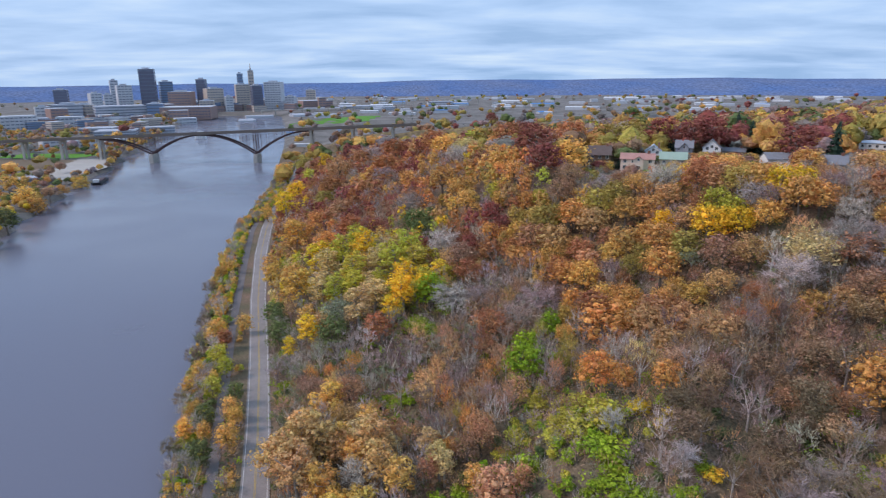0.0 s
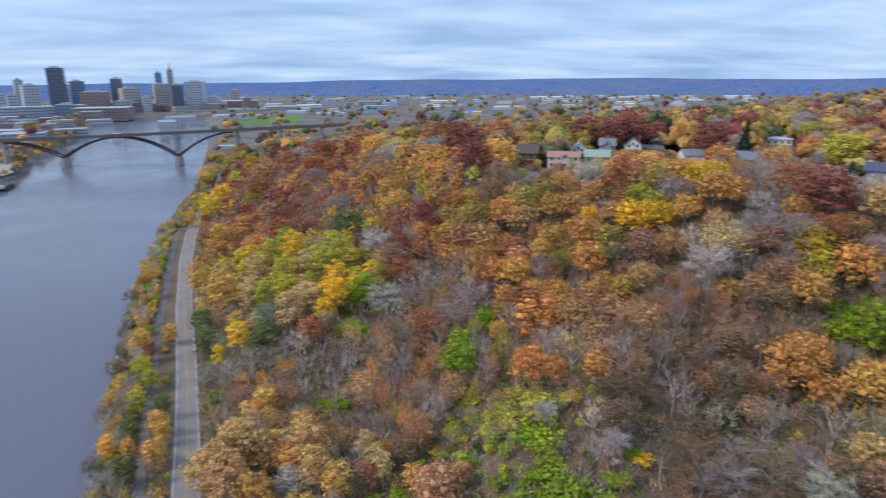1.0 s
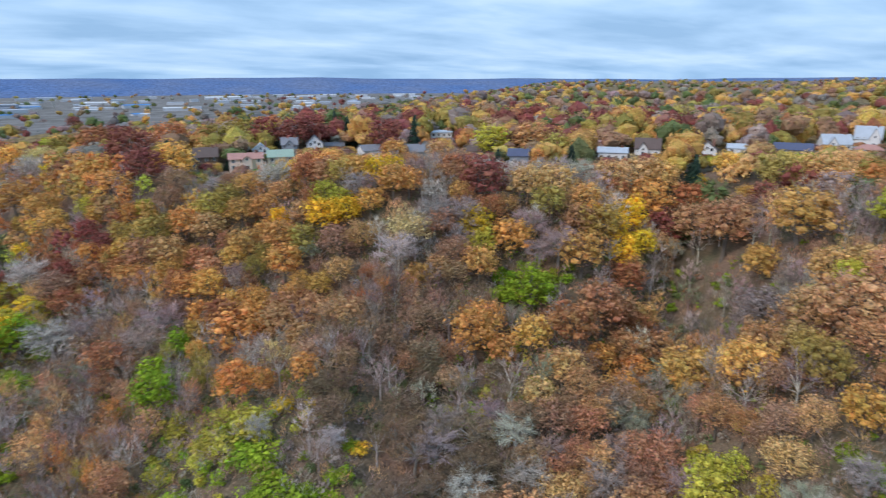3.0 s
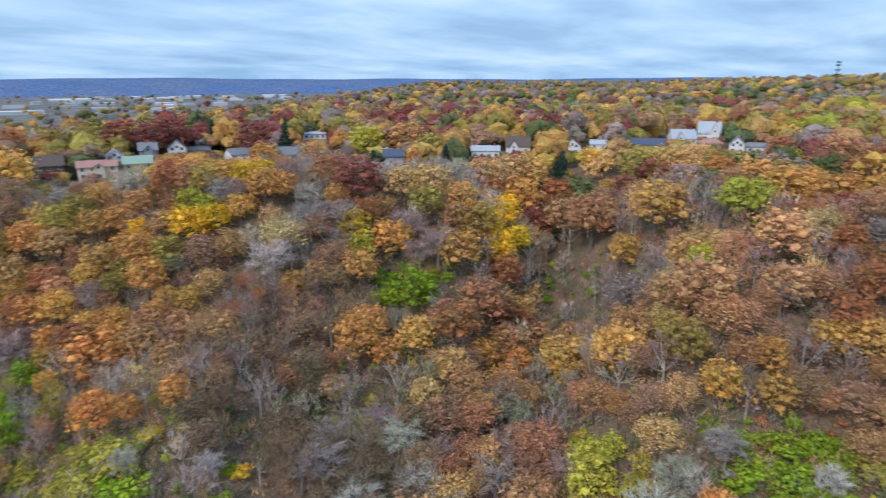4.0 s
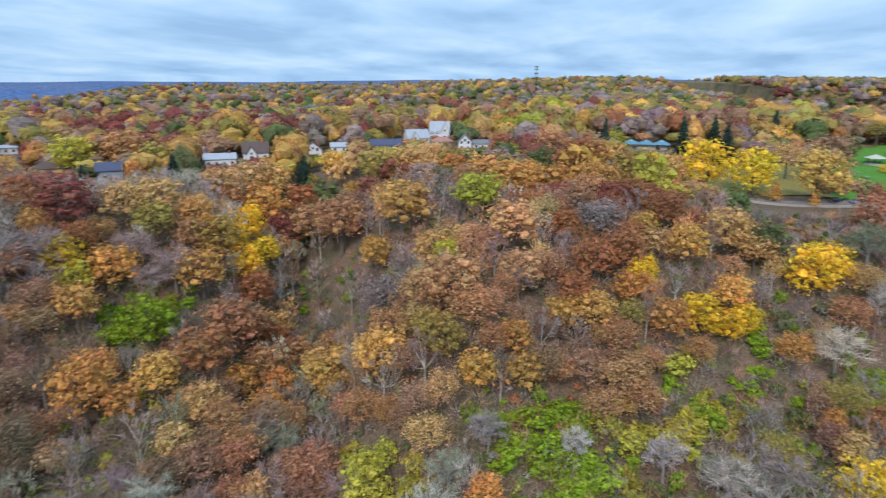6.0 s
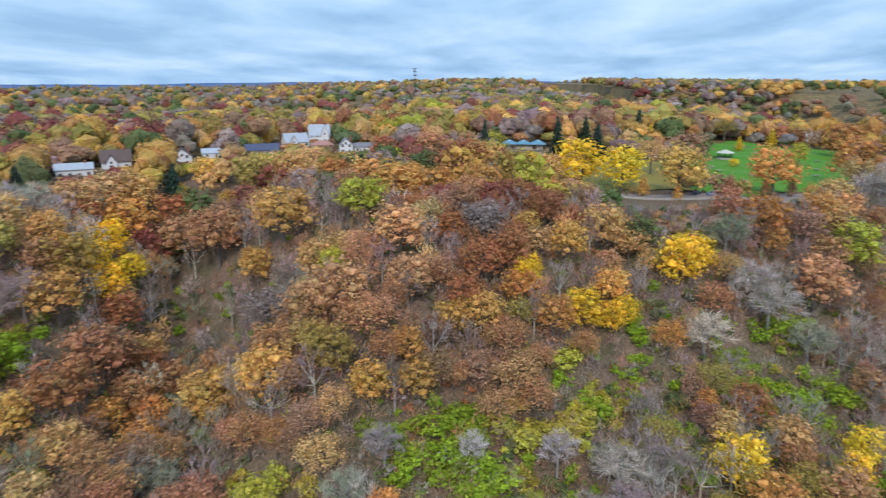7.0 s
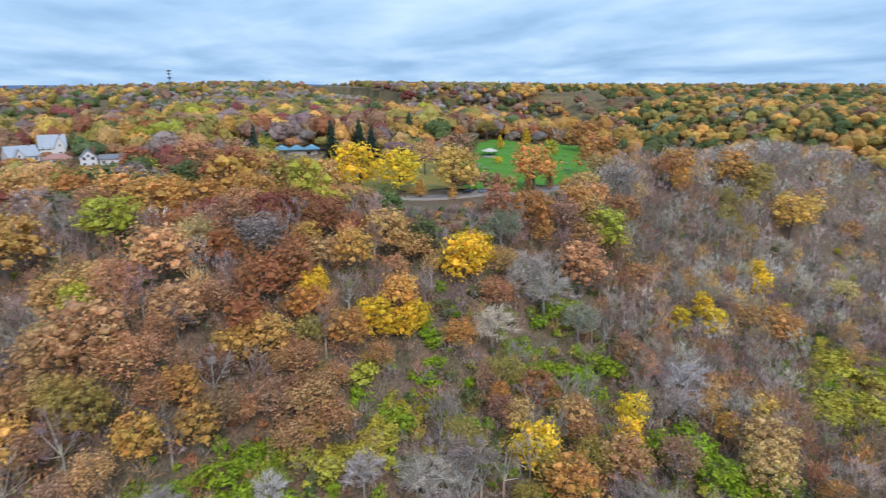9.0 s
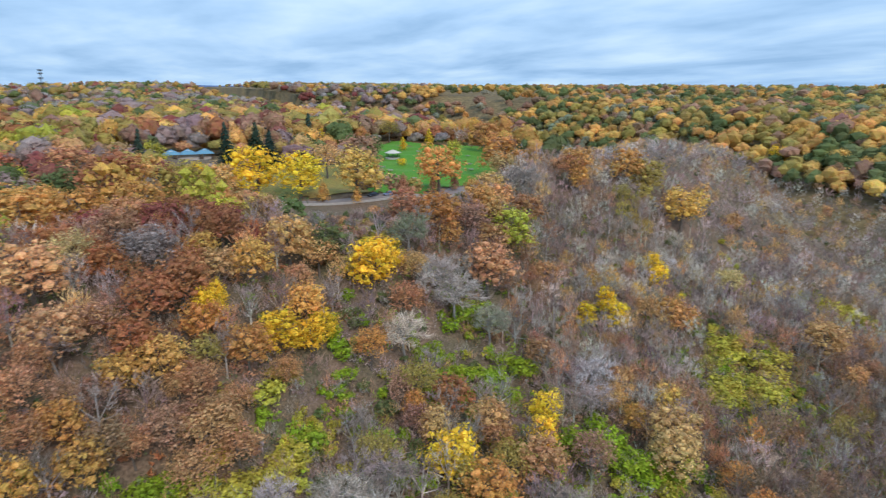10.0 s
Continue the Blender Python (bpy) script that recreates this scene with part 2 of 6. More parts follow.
def land(x, y):
    """Height of the ground."""
    x, y = np.asarray(x, float), np.asarray(y, float)
    d = signed_distance(x, y, CREST)
    z = np.interp(d, FALL_D, FALL_Z)
    z = z + ridge(x, y, (125, 185), (55, 125), 17, 34)
    z = z + ridge(x, y, (222, 128), (185, 100), -22, 22) + ridge(x, y, (185, 100), (118, 68), -13, 20)
    z = z + ridge(x, y, (168, 40), (128, 36), 11, 18)
    z = z + ridge(x, y, (196, -28), (150, -25), -8, 14)
    z = z + ridge(x, y, (106, 88), (136, 60), 12, 22) + ridge(x, y, (124, 112), (126, 116), 6, 18)
    z = z - ridge(x, y, (80, 172), (108, 178), 8, 20) - ridge(x, y, (172, -64), (212, -142), 8, 26) + ridge(x, y, (166, 8), (172, -30), 4, 14)
    z = z + 1.2 * np.sin(x / 13.0 + 1) * np.sin(y / 17.0) + 0.8 * np.sin(x / 6.1 - y / 7.3)
    # the last spur, the side valley behind it, and the upland beyond
    along = np.clip(((x - 262) * 0.44 + (y + 160) * -0.9), 0, 400)
    spur = np.minimum(77, 88 - 0.105 * along) * np.exp(-((signed_distance(x, y, [(262, -160), (352, -345)]) / 58) ** 2))
    z = np.maximum(z, spur)
    south = smooth(signed_distance(x, y, [(300, -260), (1100, -260)]), -100, -350) * smooth(x, 90, 280)
    z = np.maximum(z, (68 + 26 * smooth(np.hypot(x, y), 500, 1500)) * south)
    # towards the confluence the upland ends and the flats begin
    north = smooth(y - 0.75 * x, 180, 760)
    z = z * (1 - north) + north * np.minimum(z, 54)
    low = smooth(y - 0.6 * x, 880, 1180)
    z = z * (1 - low) + low * np.minimum(z, 9)
    a0 = np.degrees(np.arctan2(x, y))
    z = z + 6 * smooth(np.hypot(x, y), 1300, 2100) * np.exp(-(((a0 - 97) / 9.0) ** 2)) * (1 - smooth(np.hypot(x, y), 2500, 3500))
    z = z - 29 * smooth(np.hypot(x, y), 330, 950) * smooth(-a0, -88, -62) * (z > 40)
    rx = np.interp(y, ROAD_Y, ROAD_X)
    z = np.minimum(z, 6 + 0.55 * np.maximum(0, x - rx - 8))
    bank = np.interp(y, RIGHT_BANK_Y, RIGHT_BANK_X)
    z = np.where(x < rx + 8, np.minimum(z, np.clip((x - bank) * 0.45, -4, 5.9)), z)
    lb = np.interp(y, LEFT_BANK_Y, LEFT_BANK_X)
    town = 5 + 22 * smooth(y - 0.3 * (x + 400), 1350, 1900)
    west = np.clip((lb - x) * 0.4, -4, 1) * 5
    z = np.where(x < 0.5 * (lb + bank), np.minimum(west, town), z)
    z = np.where((y > 2180) & (x < 0), 12, z)
    return z


def ground_at(x, y):
    return float(land(np.array([x]), np.array([y]))[0])
# ---------------------------------------------------------------- mesh helpers
class Shape:
    """Collects points and faces of one mesh."""

    def __init__(self):
        self.v, self.f = [], []

    def add(self, verts, faces):
        n = len(self.v)
        self.v += [tuple(p) for p in verts]
        self.f += [tuple(i + n for i in face) for face in faces]
        return self

    def box(self, x0, y0, z0, x1, y1, z1):
        v = [(x, y, z) for z in (z0, z1) for y in (y0, y1) for x in (x0, x1)]
        return self.add(v, [(0, 2, 3, 1), (4, 5, 7, 6), (0, 1, 5, 4), (2, 6, 7, 3), (0, 4, 6, 2), (1, 3, 7, 5)])

    def tube(self, a, b, ra, rb, sides=6, cap=True):
        a, b = Vector(a), Vector(b)
        way = (b - a).normalized()
        u = way.orthogonal().normalized()
        w = way.cross(u)
        v = []
        for p, r in ((a, ra), (b, rb)):
            for i in range(sides):
                t = 2 * math.pi * i / sides
                v.append(p + r * (math.cos(t) * u + math.sin(t) * w))
        f = [(i, (i + 1) % sides, sides + (i + 1) % sides, sides + i) for i in range(sides)]
        if cap:
            f += [tuple(range(sides))[::-1], tuple(range(sides, 2 * sides))]
        return self.add(v, f)

    def prism(self, outline, y0, y1):
        """An outline of (x, z) pairs pushed from y0 to y1."""
        n = len(outline)
        v = [(x, y, z) for y in (y0, y1) for x, z in outline]
        f = [(i, (i + 1) % n, n + (i + 1) % n, n + i) for i in range(n)] + [tuple(range(n))[::-1], tuple(range(n, 2 * n))]
        return self.add(v, f)

    def mesh(self, name):
        me = bpy.data.meshes.new(name)
        me.from_pydata(self.v, [], self.f)
        me.validate()
        bm = bmesh.new()
        bm.from_mesh(me)
        bmesh.ops.recalc_face_normals(bm, faces=bm.faces)
        bm.to_mesh(me)
        bm.free()
        return me


def part(name, shape, mat, parent=None, label="", at=None):
    """Links a Shape or a mesh as one object, under a thing or a part if a parent is given."""
    me = shape.mesh(name) if isinstance(shape, Shape) else shape
    if mat and not me.materials:
        me.materials.append(mat)
    ob = new(name, me)
    if parent:
        ob.parent = parent
    if at is not None:
        ob.matrix_basis = at
    if label:
        ob["label"] = label
    return ob


def thing(name, label, category, x=0, y=0, z=0, turn=0, group="", kind=""):
    ob = new(name)
    ob.empty_display_size = 0.5
    ob.matrix_basis = pose(x, y, z, 0, 0, turn)
    return tagged(ob, label, category, group, kind)


# ---------------------------------------------------------------- ground, water, roads
def stretched(lo, hi, a, b, step, grow):
    """Even steps between a and b, ever longer ones out to lo and hi."""
    mid = list(np.arange(a, b + 1e-6, step))
    out, s = [], step
    v = mid[-1]
    while v < hi:
        s *= grow
        v += s
        out.append(min(v, hi))
    left, s, v = [], step, mid[0]
    while v > lo:
        s *= grow
        v -= s
        left.append(max(v, lo))
    return np.array(left[::-1] + mid + out)


gx, gy = stretched(-3600, 4700, -180, 330, 6.0, 1.075), stretched(-3600, 4700, -420, 560, 6.0, 1.075)
X, Y = np.meshgrid(gx, gy)
Z = land(X, Y)
nx, ny = len(gx), len(gy)
me = bpy.data.meshes.new("ground")
idx = np.arange(nx * ny).reshape(ny, nx)
quads = np.stack([idx[:-1, :-1], idx[:-1, 1:], idx[1:, 1:], idx[1:, :-1]], -1).reshape(-1, 4)
me.from_pydata(np.stack([X, Y, Z], -1).reshape(-1, 3).tolist(), [], quads.tolist())
me.polygons.foreach_set("use_smooth", [True] * len(me.polygons))
me.materials.append(LITTER)
me.materials.append(FLATS)
me.materials.append(UPLAND)
cx, cy = X[:-1, :-1] + np.diff(X[:-1], axis=1) / 2, Y[:-1, :-1] + np.diff(Y[:, :-1], axis=0) / 2
west_side = cx < 0.5 * (np.interp(cy, LEFT_BANK_Y, LEFT_BANK_X) + np.interp(cy, RIGHT_BANK_Y, RIGHT_BANK_X))
flat_land = (cy - 0.25 * cx > 1150) | (west_side & (cy > 250))
beyond = ((np.hypot(cx, cy) > 400) & (signed_distance(cx, cy, CREST) > -40)) | ((cx > 300) & (cy < -230))
me.polygons.foreach_set("material_index", np.where(flat_land, 1, np.where(beyond, 2, 0)).astype(np.int32).ravel())
ground = tagged(part("ground", me, None), "wooded bluff and valley ground strewn with fallen leaves", "ground", kind="structure")

me = bpy.data.meshes.new("water")
me.from_pydata([(-900, -2500, 0), (60, -2500, 0), (60, 2250, 0), (-900, 2250, 0)], [], [(0, 1, 2, 3)])
# the wooded far side of the valley, its haze painted in as blue
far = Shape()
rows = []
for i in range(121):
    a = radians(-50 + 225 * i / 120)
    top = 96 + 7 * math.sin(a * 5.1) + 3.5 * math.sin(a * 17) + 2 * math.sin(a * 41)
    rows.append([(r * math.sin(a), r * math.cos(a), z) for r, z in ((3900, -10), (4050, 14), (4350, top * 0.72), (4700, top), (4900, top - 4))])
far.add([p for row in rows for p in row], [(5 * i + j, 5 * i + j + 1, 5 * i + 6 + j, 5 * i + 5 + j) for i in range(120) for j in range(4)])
tagged(part("backdrop", far, HILLS), "wooded hills along the far side of the valley, haze painted in blue", "hills", kind="structure")

river = tagged(part("water", me, water), "calm grey river reflecting the overcast sky", "river", kind="structure")


def ribbon(name, mat, ys, middle, width, lift, parent=None, label="", shift=0.0):
    """A strip that follows a line of x over y and lies on the ground."""
    s = Shape()
    xs = np.array([middle(v) for v in ys])
    slope = np.gradient(xs, ys)
    v = []
    for x, y, k in zip(xs, ys, slope):
        n = Vector((1, -k, 0)).normalized()
        for side in (-0.5, 0.5):
            p = Vector((x, y, 0)) + n * (shift + side * width)
            v.append((p.x, p.y, 6.0 + lift))
        for side in (0.5, -0.5):
            p = Vector((x, y, 0)) + n * (shift + side * width)
            v.append((p.x, p.y, 5.5 + lift))
    f = []
    for i in range(len(ys) - 1):
        for j in range(4):
            f.append((4 * i + j, 4 * i + (j + 1) % 4, 4 * i + 4 + (j + 1) % 4, 4 * i + 4 + j))
    return part(name, s.add(v, f), mat, parent, label)


road_mid = lambda y: float(np.interp(y, ROAD_Y, ROAD_X))
trail_mid = lambda y: float(np.interp(y, TRAIL_Y, TRAIL_X))
span = np.arange(40, 900, 6.0)
span_t = np.arange(40, 516, 6.0)
road = tagged(ribbon("road", ASPHALT, span, road_mid, 8.4, 0.15), "two-lane grey asphalt road beside the river", "road", kind="structure")
for side in (-3.5, 3.5):
    ribbon("edge_line", PAINT_WHITE, span, road_mid, 0.16, 0.17, road, "worn white edge line", side)
for side in (-0.18, 0.18):
    ribbon("centre_line", PAINT_YELLOW, span, road_mid, 0.17, 0.17, road, "worn yellow centre line", side)
trail = tagged(ribbon("footpath", TRAIL, span_t, trail_mid, 3.6, 0.05), "paved riverside trail with fallen leaves on it", "path", kind="structure")
# ---------------------------------------------------------------- the arch bridge
B0, BDIR, BNOR = Vector((-196.2, 957.5, 0)), Vector((0.9903, -0.1393, 0)), Vector((0.1393, 0.9903, 0))
BANG = math.degrees(math.atan2(BDIR.y, BDIR.x))


def deck_z(s):
    return 46.5 + 0.036 * s


def along(s, z, side=0.0):
    p = B0 + BDIR * s + BNOR * side
    return (p.x, p.y, z)


def beam(shape, a, b, wide, high):
    """A square bar from a to b."""
    a, b = Vector(a), Vector(b)
    way = (b - a).normalized()
    side = way.cross(Vector((0, 0, 1)))
    side = (side if side.length > 0.05 else BNOR.copy()).normalized() * wide / 2
    up = side.cross(way).normalized() * high / 2
    v = [p + i * side + j * up for p in (a, b) for i, j in ((-1, -1), (1, -1), (1, 1), (-1, 1))]
    shape.add(v, [(0, 1, 2, 3), (7, 6, 5, 4), (0, 4, 5, 1), (1, 5, 6, 2), (2, 6, 7, 3), (3, 7, 4, 0)])


def bridge():
    ob = thing("arch_bridge", "high steel arch bridge with a concrete deck over the river", "bridge", *B0)
    back = ob.matrix_basis.inverted()

    def fixed(name, shape, mat, label=""):
        shape.v = [tuple(back @ Vector(p)) for p in shape.v]
        return part(name, shape, mat, ob, label)

    deck = Shape()
    cuts = list(range(-520, 241, 20))
    for s0, s1 in zip(cuts, cuts[1:]):
        beam(deck, along(s0, deck_z(s0) - 1.0), along(s1, deck_z(s1) - 1.0), 17, 2.0)
    fixed("deck", deck, DECKSIDE)
    for side in (-8.3, 8.3):
        rail = Shape()
        beam(rail, along(-520, deck_z(-520) + 0.6, side), along(240, deck_z(240) + 0.6, side), 0.35, 1.2)
        fixed("parapet", rail, DECKSIDE)
    # three arches: the main span and a half arch at either side
    spring = 13.0

    def arch(s):
        if -158.5 <= s <= 0:
            u = (s + 79.25) / 79.25
            return deck_z(-79) - 2.5 - (deck_z(-79) - 2.5 - spring) * u * u
        if s > 0:
            u = 1 - min(1, s / 84)
            return deck_z(84) - 2.8 - (deck_z(84) - 2.8 - spring) * u * u
        u = 1 - min(1, (-158.5 - s) / 80)
        return deck_z(-238) - 2.8 - (deck_z(-238) - 2.8 - spring) * u * u

    for side in (-5.5, 5.5):
        for lo, hi in ((-238.5, -158.5), (-158.5, 0), (0, 84)):
            rib = Shape()
            ss = np.linspace(lo, hi, 25)
            for a, b2 in zip(ss, ss[1:]):
                beam(rib, along(a, arch(a + 1e-6), side), along(b2, arch(b2 - 1e-6), side), 1.3, 2.3)
            fixed("arch_rib", rib, STEEL, "dark red-brown steel arch rib")
        for s in list(range(-232, -160, 12)) + list(range(-152, 0, 10)) + list(range(6, 84, 12)):
            top, low = deck_z(s) - 1.8, arch(s)
            if top - low > 1.5:
                col = Shape()
                beam(col, along(s, low, side), along(s, top, side), 0.55, 0.55)
                fixed("spandrel_column", col, STEEL)
    for s in (-158.5, 0):
        for side in (-5.5, 5.5):
            col = Shape()
            for k in (-1.5, 1.5):
                beam(col, along(s + k, spring, side), along(s + k, deck_z(s) - 1.8, side), 0.7, 0.7)
            fixed("tower_column", col, STEEL)
        base = Shape()
        beam(base, along(s, 4.2, -10), along(s, 4.2, 10), 6, 12.5)
        beam(base, along(s, 11.5, -8.5), along(s, 11.5, 8.5), 5, 3)
        fixed("pier", base, CONCRETE, "pale concrete river pier")
    for s in (84, 146, 205, -238, -298, -358, -418, -478):
        p = along(s, 0)
        z = ground_at(p[0], p[1]) - 2
        pier = Shape()
        for side in (-5, 5):
            beam(pier, along(s, z, side), along(s, deck_z(s) - 1.8, side), 2.6, 3.4)
        beam(pier, along(s, deck_z(s) - 3.4, -7.5), along(s, deck_z(s) - 3.4, 7.5), 2.6, 3)
        fixed("pier", pier, CONCRETE, "tall concrete approach pier")
    return ob


bridge()
# ---------------------------------------------------------------- houses along the bluff
CLEAR = []        # x, y, radius kept free of chance trees
CLEAR_AREAS = []  # outlines kept free of chance trees
HOUSES = []       # x, y and half width of the houses that face the valley
LOW_AREAS = []    # outlines where only brush grows


def inside(x, y, outline):
    hit = False
    for (ax, ay), (bx, by) in zip(outline, outline[1:] + outline[:1]):
        if (ay > y) != (by > y) and x < (bx - ax) * (y - ay) / (by - ay) + ax:
            hit = not hit
    return hit


def paint(name, c, rough=0.7, vary=0.12, scale=1.5):
    return material(name, c, rough, vary=vary, scale=scale)


STUCCO_PINK = paint("pink_stucco", (0.82, 0.62, 0.53))
STUCCO_WHITE = paint("white_siding", (0.82, 0.83, 0.84))
SIDING_GREY = paint("grey_blue_siding", (0.32, 0.37, 0.43))
SIDING_TAN = paint("tan_siding", (0.50, 0.42, 0.33))
BROWN_SHINGLE = paint("brown_shingle_wall", (0.17, 0.11, 0.08))
BRICK_RED = paint("red_brick_wall", (0.30, 0.14, 0.10), vary=0.2)
ROOF_RED = paint("red_tile_roof", (0.50, 0.27, 0.23), 0.8, 0.2, 3)
ROOF_BROWN = paint("brown_shingle_roof", (0.16, 0.12, 0.11), 0.9, 0.2, 3)
ROOF_GREY = paint("grey_shingle_roof", (0.26, 0.27, 0.30), 0.9, 0.2, 3)
ROOF_BLUE = paint("blue_metal_roof", (0.14, 0.34, 0.46), 0.45, 0.12, 3)
ROOF_SLATE = paint("pale_slate_roof", (0.47, 0.53, 0.60), 0.7, 0.15, 3)
ROOF_GREEN = paint("pale_green_roof", (0.33, 0.45, 0.37), 0.7, 0.12, 3)
ROOF_DARKBLUE = paint("dark_blue_roof", (0.10, 0.12, 0.20), 0.7, 0.15, 3)


def facing(x, y):
    """Turn that shows a house's front to the valley."""
    return -math.degrees(math.atan2(x, y))


def opening(parent, x, z, w, h, y, door=False):
    """A window (or door) set into the front wall at y, which faces -y."""
    f = Shape()
    t = 0.12
    for x0, z0, x1, z1 in ((-w / 2 - t, -t, -w / 2, h + t), (w / 2, -t, w / 2 + t, h + t), (-w / 2, h, w / 2, h + t), (-w / 2, -t, w / 2, 0)):
        f.box(x0, -0.10, z0, x1, 0.05, z1)
    win = part("door" if door else "window", f, WHITE, parent, at=pose(x, y, z))
    p = Shape().box(-w / 2, -0.03, 0, w / 2, 0.03, h)
    part("leaf" if door else "pane", p, BROWN_SHINGLE if door else GLASS, win)
    if not door and w > 1.0:
        part("glazing_bar", Shape().box(-0.04, -0.07, 0, 0.04, -0.031, h), WHITE, win)
    return win


def gable_roof(w, d, z, rise, over=0.5, across=False):
    """Ridge along x, or along y with across."""
    s = Shape()
    a, b = (d, w) if across else (w, d)
    t = 0.22
    half = b / 2 + over
    drop = rise * over / (b / 2)
    out = [(-half, z - drop), (0, z + rise), (half, z - drop), (half, z - drop + t), (0, z + rise + t), (-half, z - drop + t)]
    v, n = [], 6
    for e in (-a / 2 - over, a / 2 + over):
        for p, q in out:
            v.append((p, e, q) if across else (e, p, q))
    f = [(i, (i + 1) % n, n + (i + 1) % n, n + i) for i in range(n)] + [tuple(range(n)), tuple(range(n, 2 * n))]
    return s.add(v, f)


def hip_roof(w, d, z, rise, over=0.6):
    x, y = w / 2 + over, d / 2 + over
    r = max(0.05, x - y)
    return Shape().add([(-x, -y, z), (x, -y, z), (x, y, z), (-x, y, z), (-r, 0, z + rise), (r, 0, z + rise)],
                       [(0, 1, 5, 4), (1, 2, 5), (2, 3, 4, 5), (3, 0, 4), (0, 3, 2, 1)])


def house(label, x, y, w, d, h, rise, wall, roof, across=False, hip=False, chimney=True, wing=None, rows=(1,), turn=0.0):
    z = ground_at(x, y)
    ob = thing("house", label, "house", x, y, z, facing(x, y) + turn, group="houses along the bluff")
    body = Shape().box(-w / 2, -d / 2, -1.5, w / 2, d / 2, h)
    if not hip:
        if across:
            body.prism([(-w / 2, h), (w / 2, h), (0, h + rise)], -d / 2, d / 2)
        else:
            k = len(body.v)
            body.add([(sx * w / 2, yy, zz) for sx in (-1, 1) for yy, zz in ((-d / 2, h), (d / 2, h), (0, h + rise))],
                     [(0, 1, 2), (5, 4, 3), (0, 2, 5, 3), (1, 4, 5, 2), (0, 3, 4, 1)])
    part("wall", body, wall, ob)
    part("roof", hip_roof(w, d, h, rise) if hip else gable_roof(w, d, h, rise, across=across), roof, ob)
    if chimney:
        part("chimney", Shape().box(w * 0.28, -0.5, h * 0.6, w * 0.28 + 1.0, 0.5, h + rise + 1.2), BRICK_RED, ob)
    n = max(2, int(w // 3.2))
    for r in range(max(rows)):
        for i in range(n):
            xx = -w / 2 + w * (i + 0.5) / n
            if r == 0 and i == n // 2:
                opening(ob, xx, 0.25, 1.0, 2.1, -d / 2, True)
            else:
                opening(ob, xx, 1.0 + 2.9 * r, 1.3, 1.5, -d / 2)
    if across and not hip:
        opening(ob, 0, h + 0.2, 1.2, 1.3, -d / 2)
    if wing:
        wx, ww, wd, wh, wr = wing
        wb = Shape().box(wx - ww / 2, -d / 2 - wd, -1.5, wx + ww / 2, -d / 2 + 0.2, wh)
        wb.prism([(wx - ww / 2, wh), (wx + ww / 2, wh), (wx, wh + wr)], -d / 2 - wd, -d / 2 + 0.2)
        part("wing_wall", wb, wall, ob)
        g = gable_roof(ww, wd + 1.5, wh, wr, 0.35, True)
        g.v = [(p + wx, q - d / 2 - wd / 2 + 0.5, r2) for p, q, r2 in g.v]
        part("wing_roof", g, roof, ob)
        opening(ob, wx, 1.0, 1.6, 1.5, -d / 2 - wd)
        opening(ob, wx, wh - 0.4, 0.9, 1.1, -d / 2 - wd)
    CLEAR.append((x, y, max(w, d) * 0.62 + 3))
    HOUSES.append((x, y, w * 0.6 + 1))
    return ob


house("dark brown shingled house with a steep gabled roof and garage wing", 109, 317, 11, 9, 6.0, 4.0, BROWN_SHINGLE, ROOF_BROWN, wing=(-5.5, 7, 6, 3.0, 3.2), rows=(2,))
house("pink stucco two-storey house with a red tile roof", 120, 294, 15.5, 9, 5.6, 2.2, STUCCO_PINK, ROOF_RED, wing=(0.5, 4.6, 1.6, 5.4, 1.6), rows=(2,))
house("small white house with a pale slate roof among trees", 141, 325, 8, 8, 5, 3.2, STUCCO_WHITE, ROOF_SLATE, across=True, rows=(2,))
house("low house with a pale green roof", 136, 290, 12, 8, 3.2, 2.8, SIDING_TAN, ROOF_GREEN, chimney=False)
house("grey-blue two-storey house with dormer gables", 158, 325, 8.5, 8, 5.6, 3.4, SIDING_GREY, ROOF_GREY, wing=(0, 4.5, 1.4, 5.6, 2.4), rows=(2,))
house("white gabled house with a grey shingle roof", 173, 324, 9, 9, 4.8, 4.2, STUCCO_WHITE, ROOF_GREY, across=True, rows=(2,))
house("low tan house with a shallow roof", 189, 330, 11, 8, 3.2, 1.6, SIDING_TAN, ROOF_GREY)
house("white garage-like house with a broad grey roof", 187, 288, 12, 9, 4.4, 2.6, STUCCO_WHITE, ROOF_GREY, rows=(1,), turn=25)
house("grey house with a steep shingle roof", 197, 262, 10, 8, 4.2, 3.4, SIDING_GREY, ROOF_GREY, rows=(1,), turn=15)
house("large white house with a flat pale roof", 291, 355, 15, 10, 6.4, 1.4, STUCCO_WHITE, ROOF_SLATE, hip=True, rows=(2,))
house("tan bungalow with a brown hipped roof", 228, 251, 12.5, 9, 3.4, 2.8, SIDING_TAN, ROOF_BROWN, hip=True)
house("grey-blue house with a dark roof beside a red maple", 221, 211, 9.5, 8, 4.6, 2.8, SIDING_GREY, ROOF_DARKBLUE)
house("white house with a pale blue roof", 275, 196, 14.5, 8, 4.0, 2.2, STUCCO_WHITE, ROOF_SLATE)
house("tudor house with white gables and two chimneys", 294, 188, 12.5, 9, 4.2, 4.8, STUCCO_WHITE, ROOF_BROWN, wing=(-2.2, 5, 1.6, 3.6, 3.8), rows=(1,))
house("white gabled house half hidden by a yellow maple", 329, 174, 9.5, 9, 4.6, 4.0, STUCCO_WHITE, ROOF_BROWN, across=True, rows=(2,))
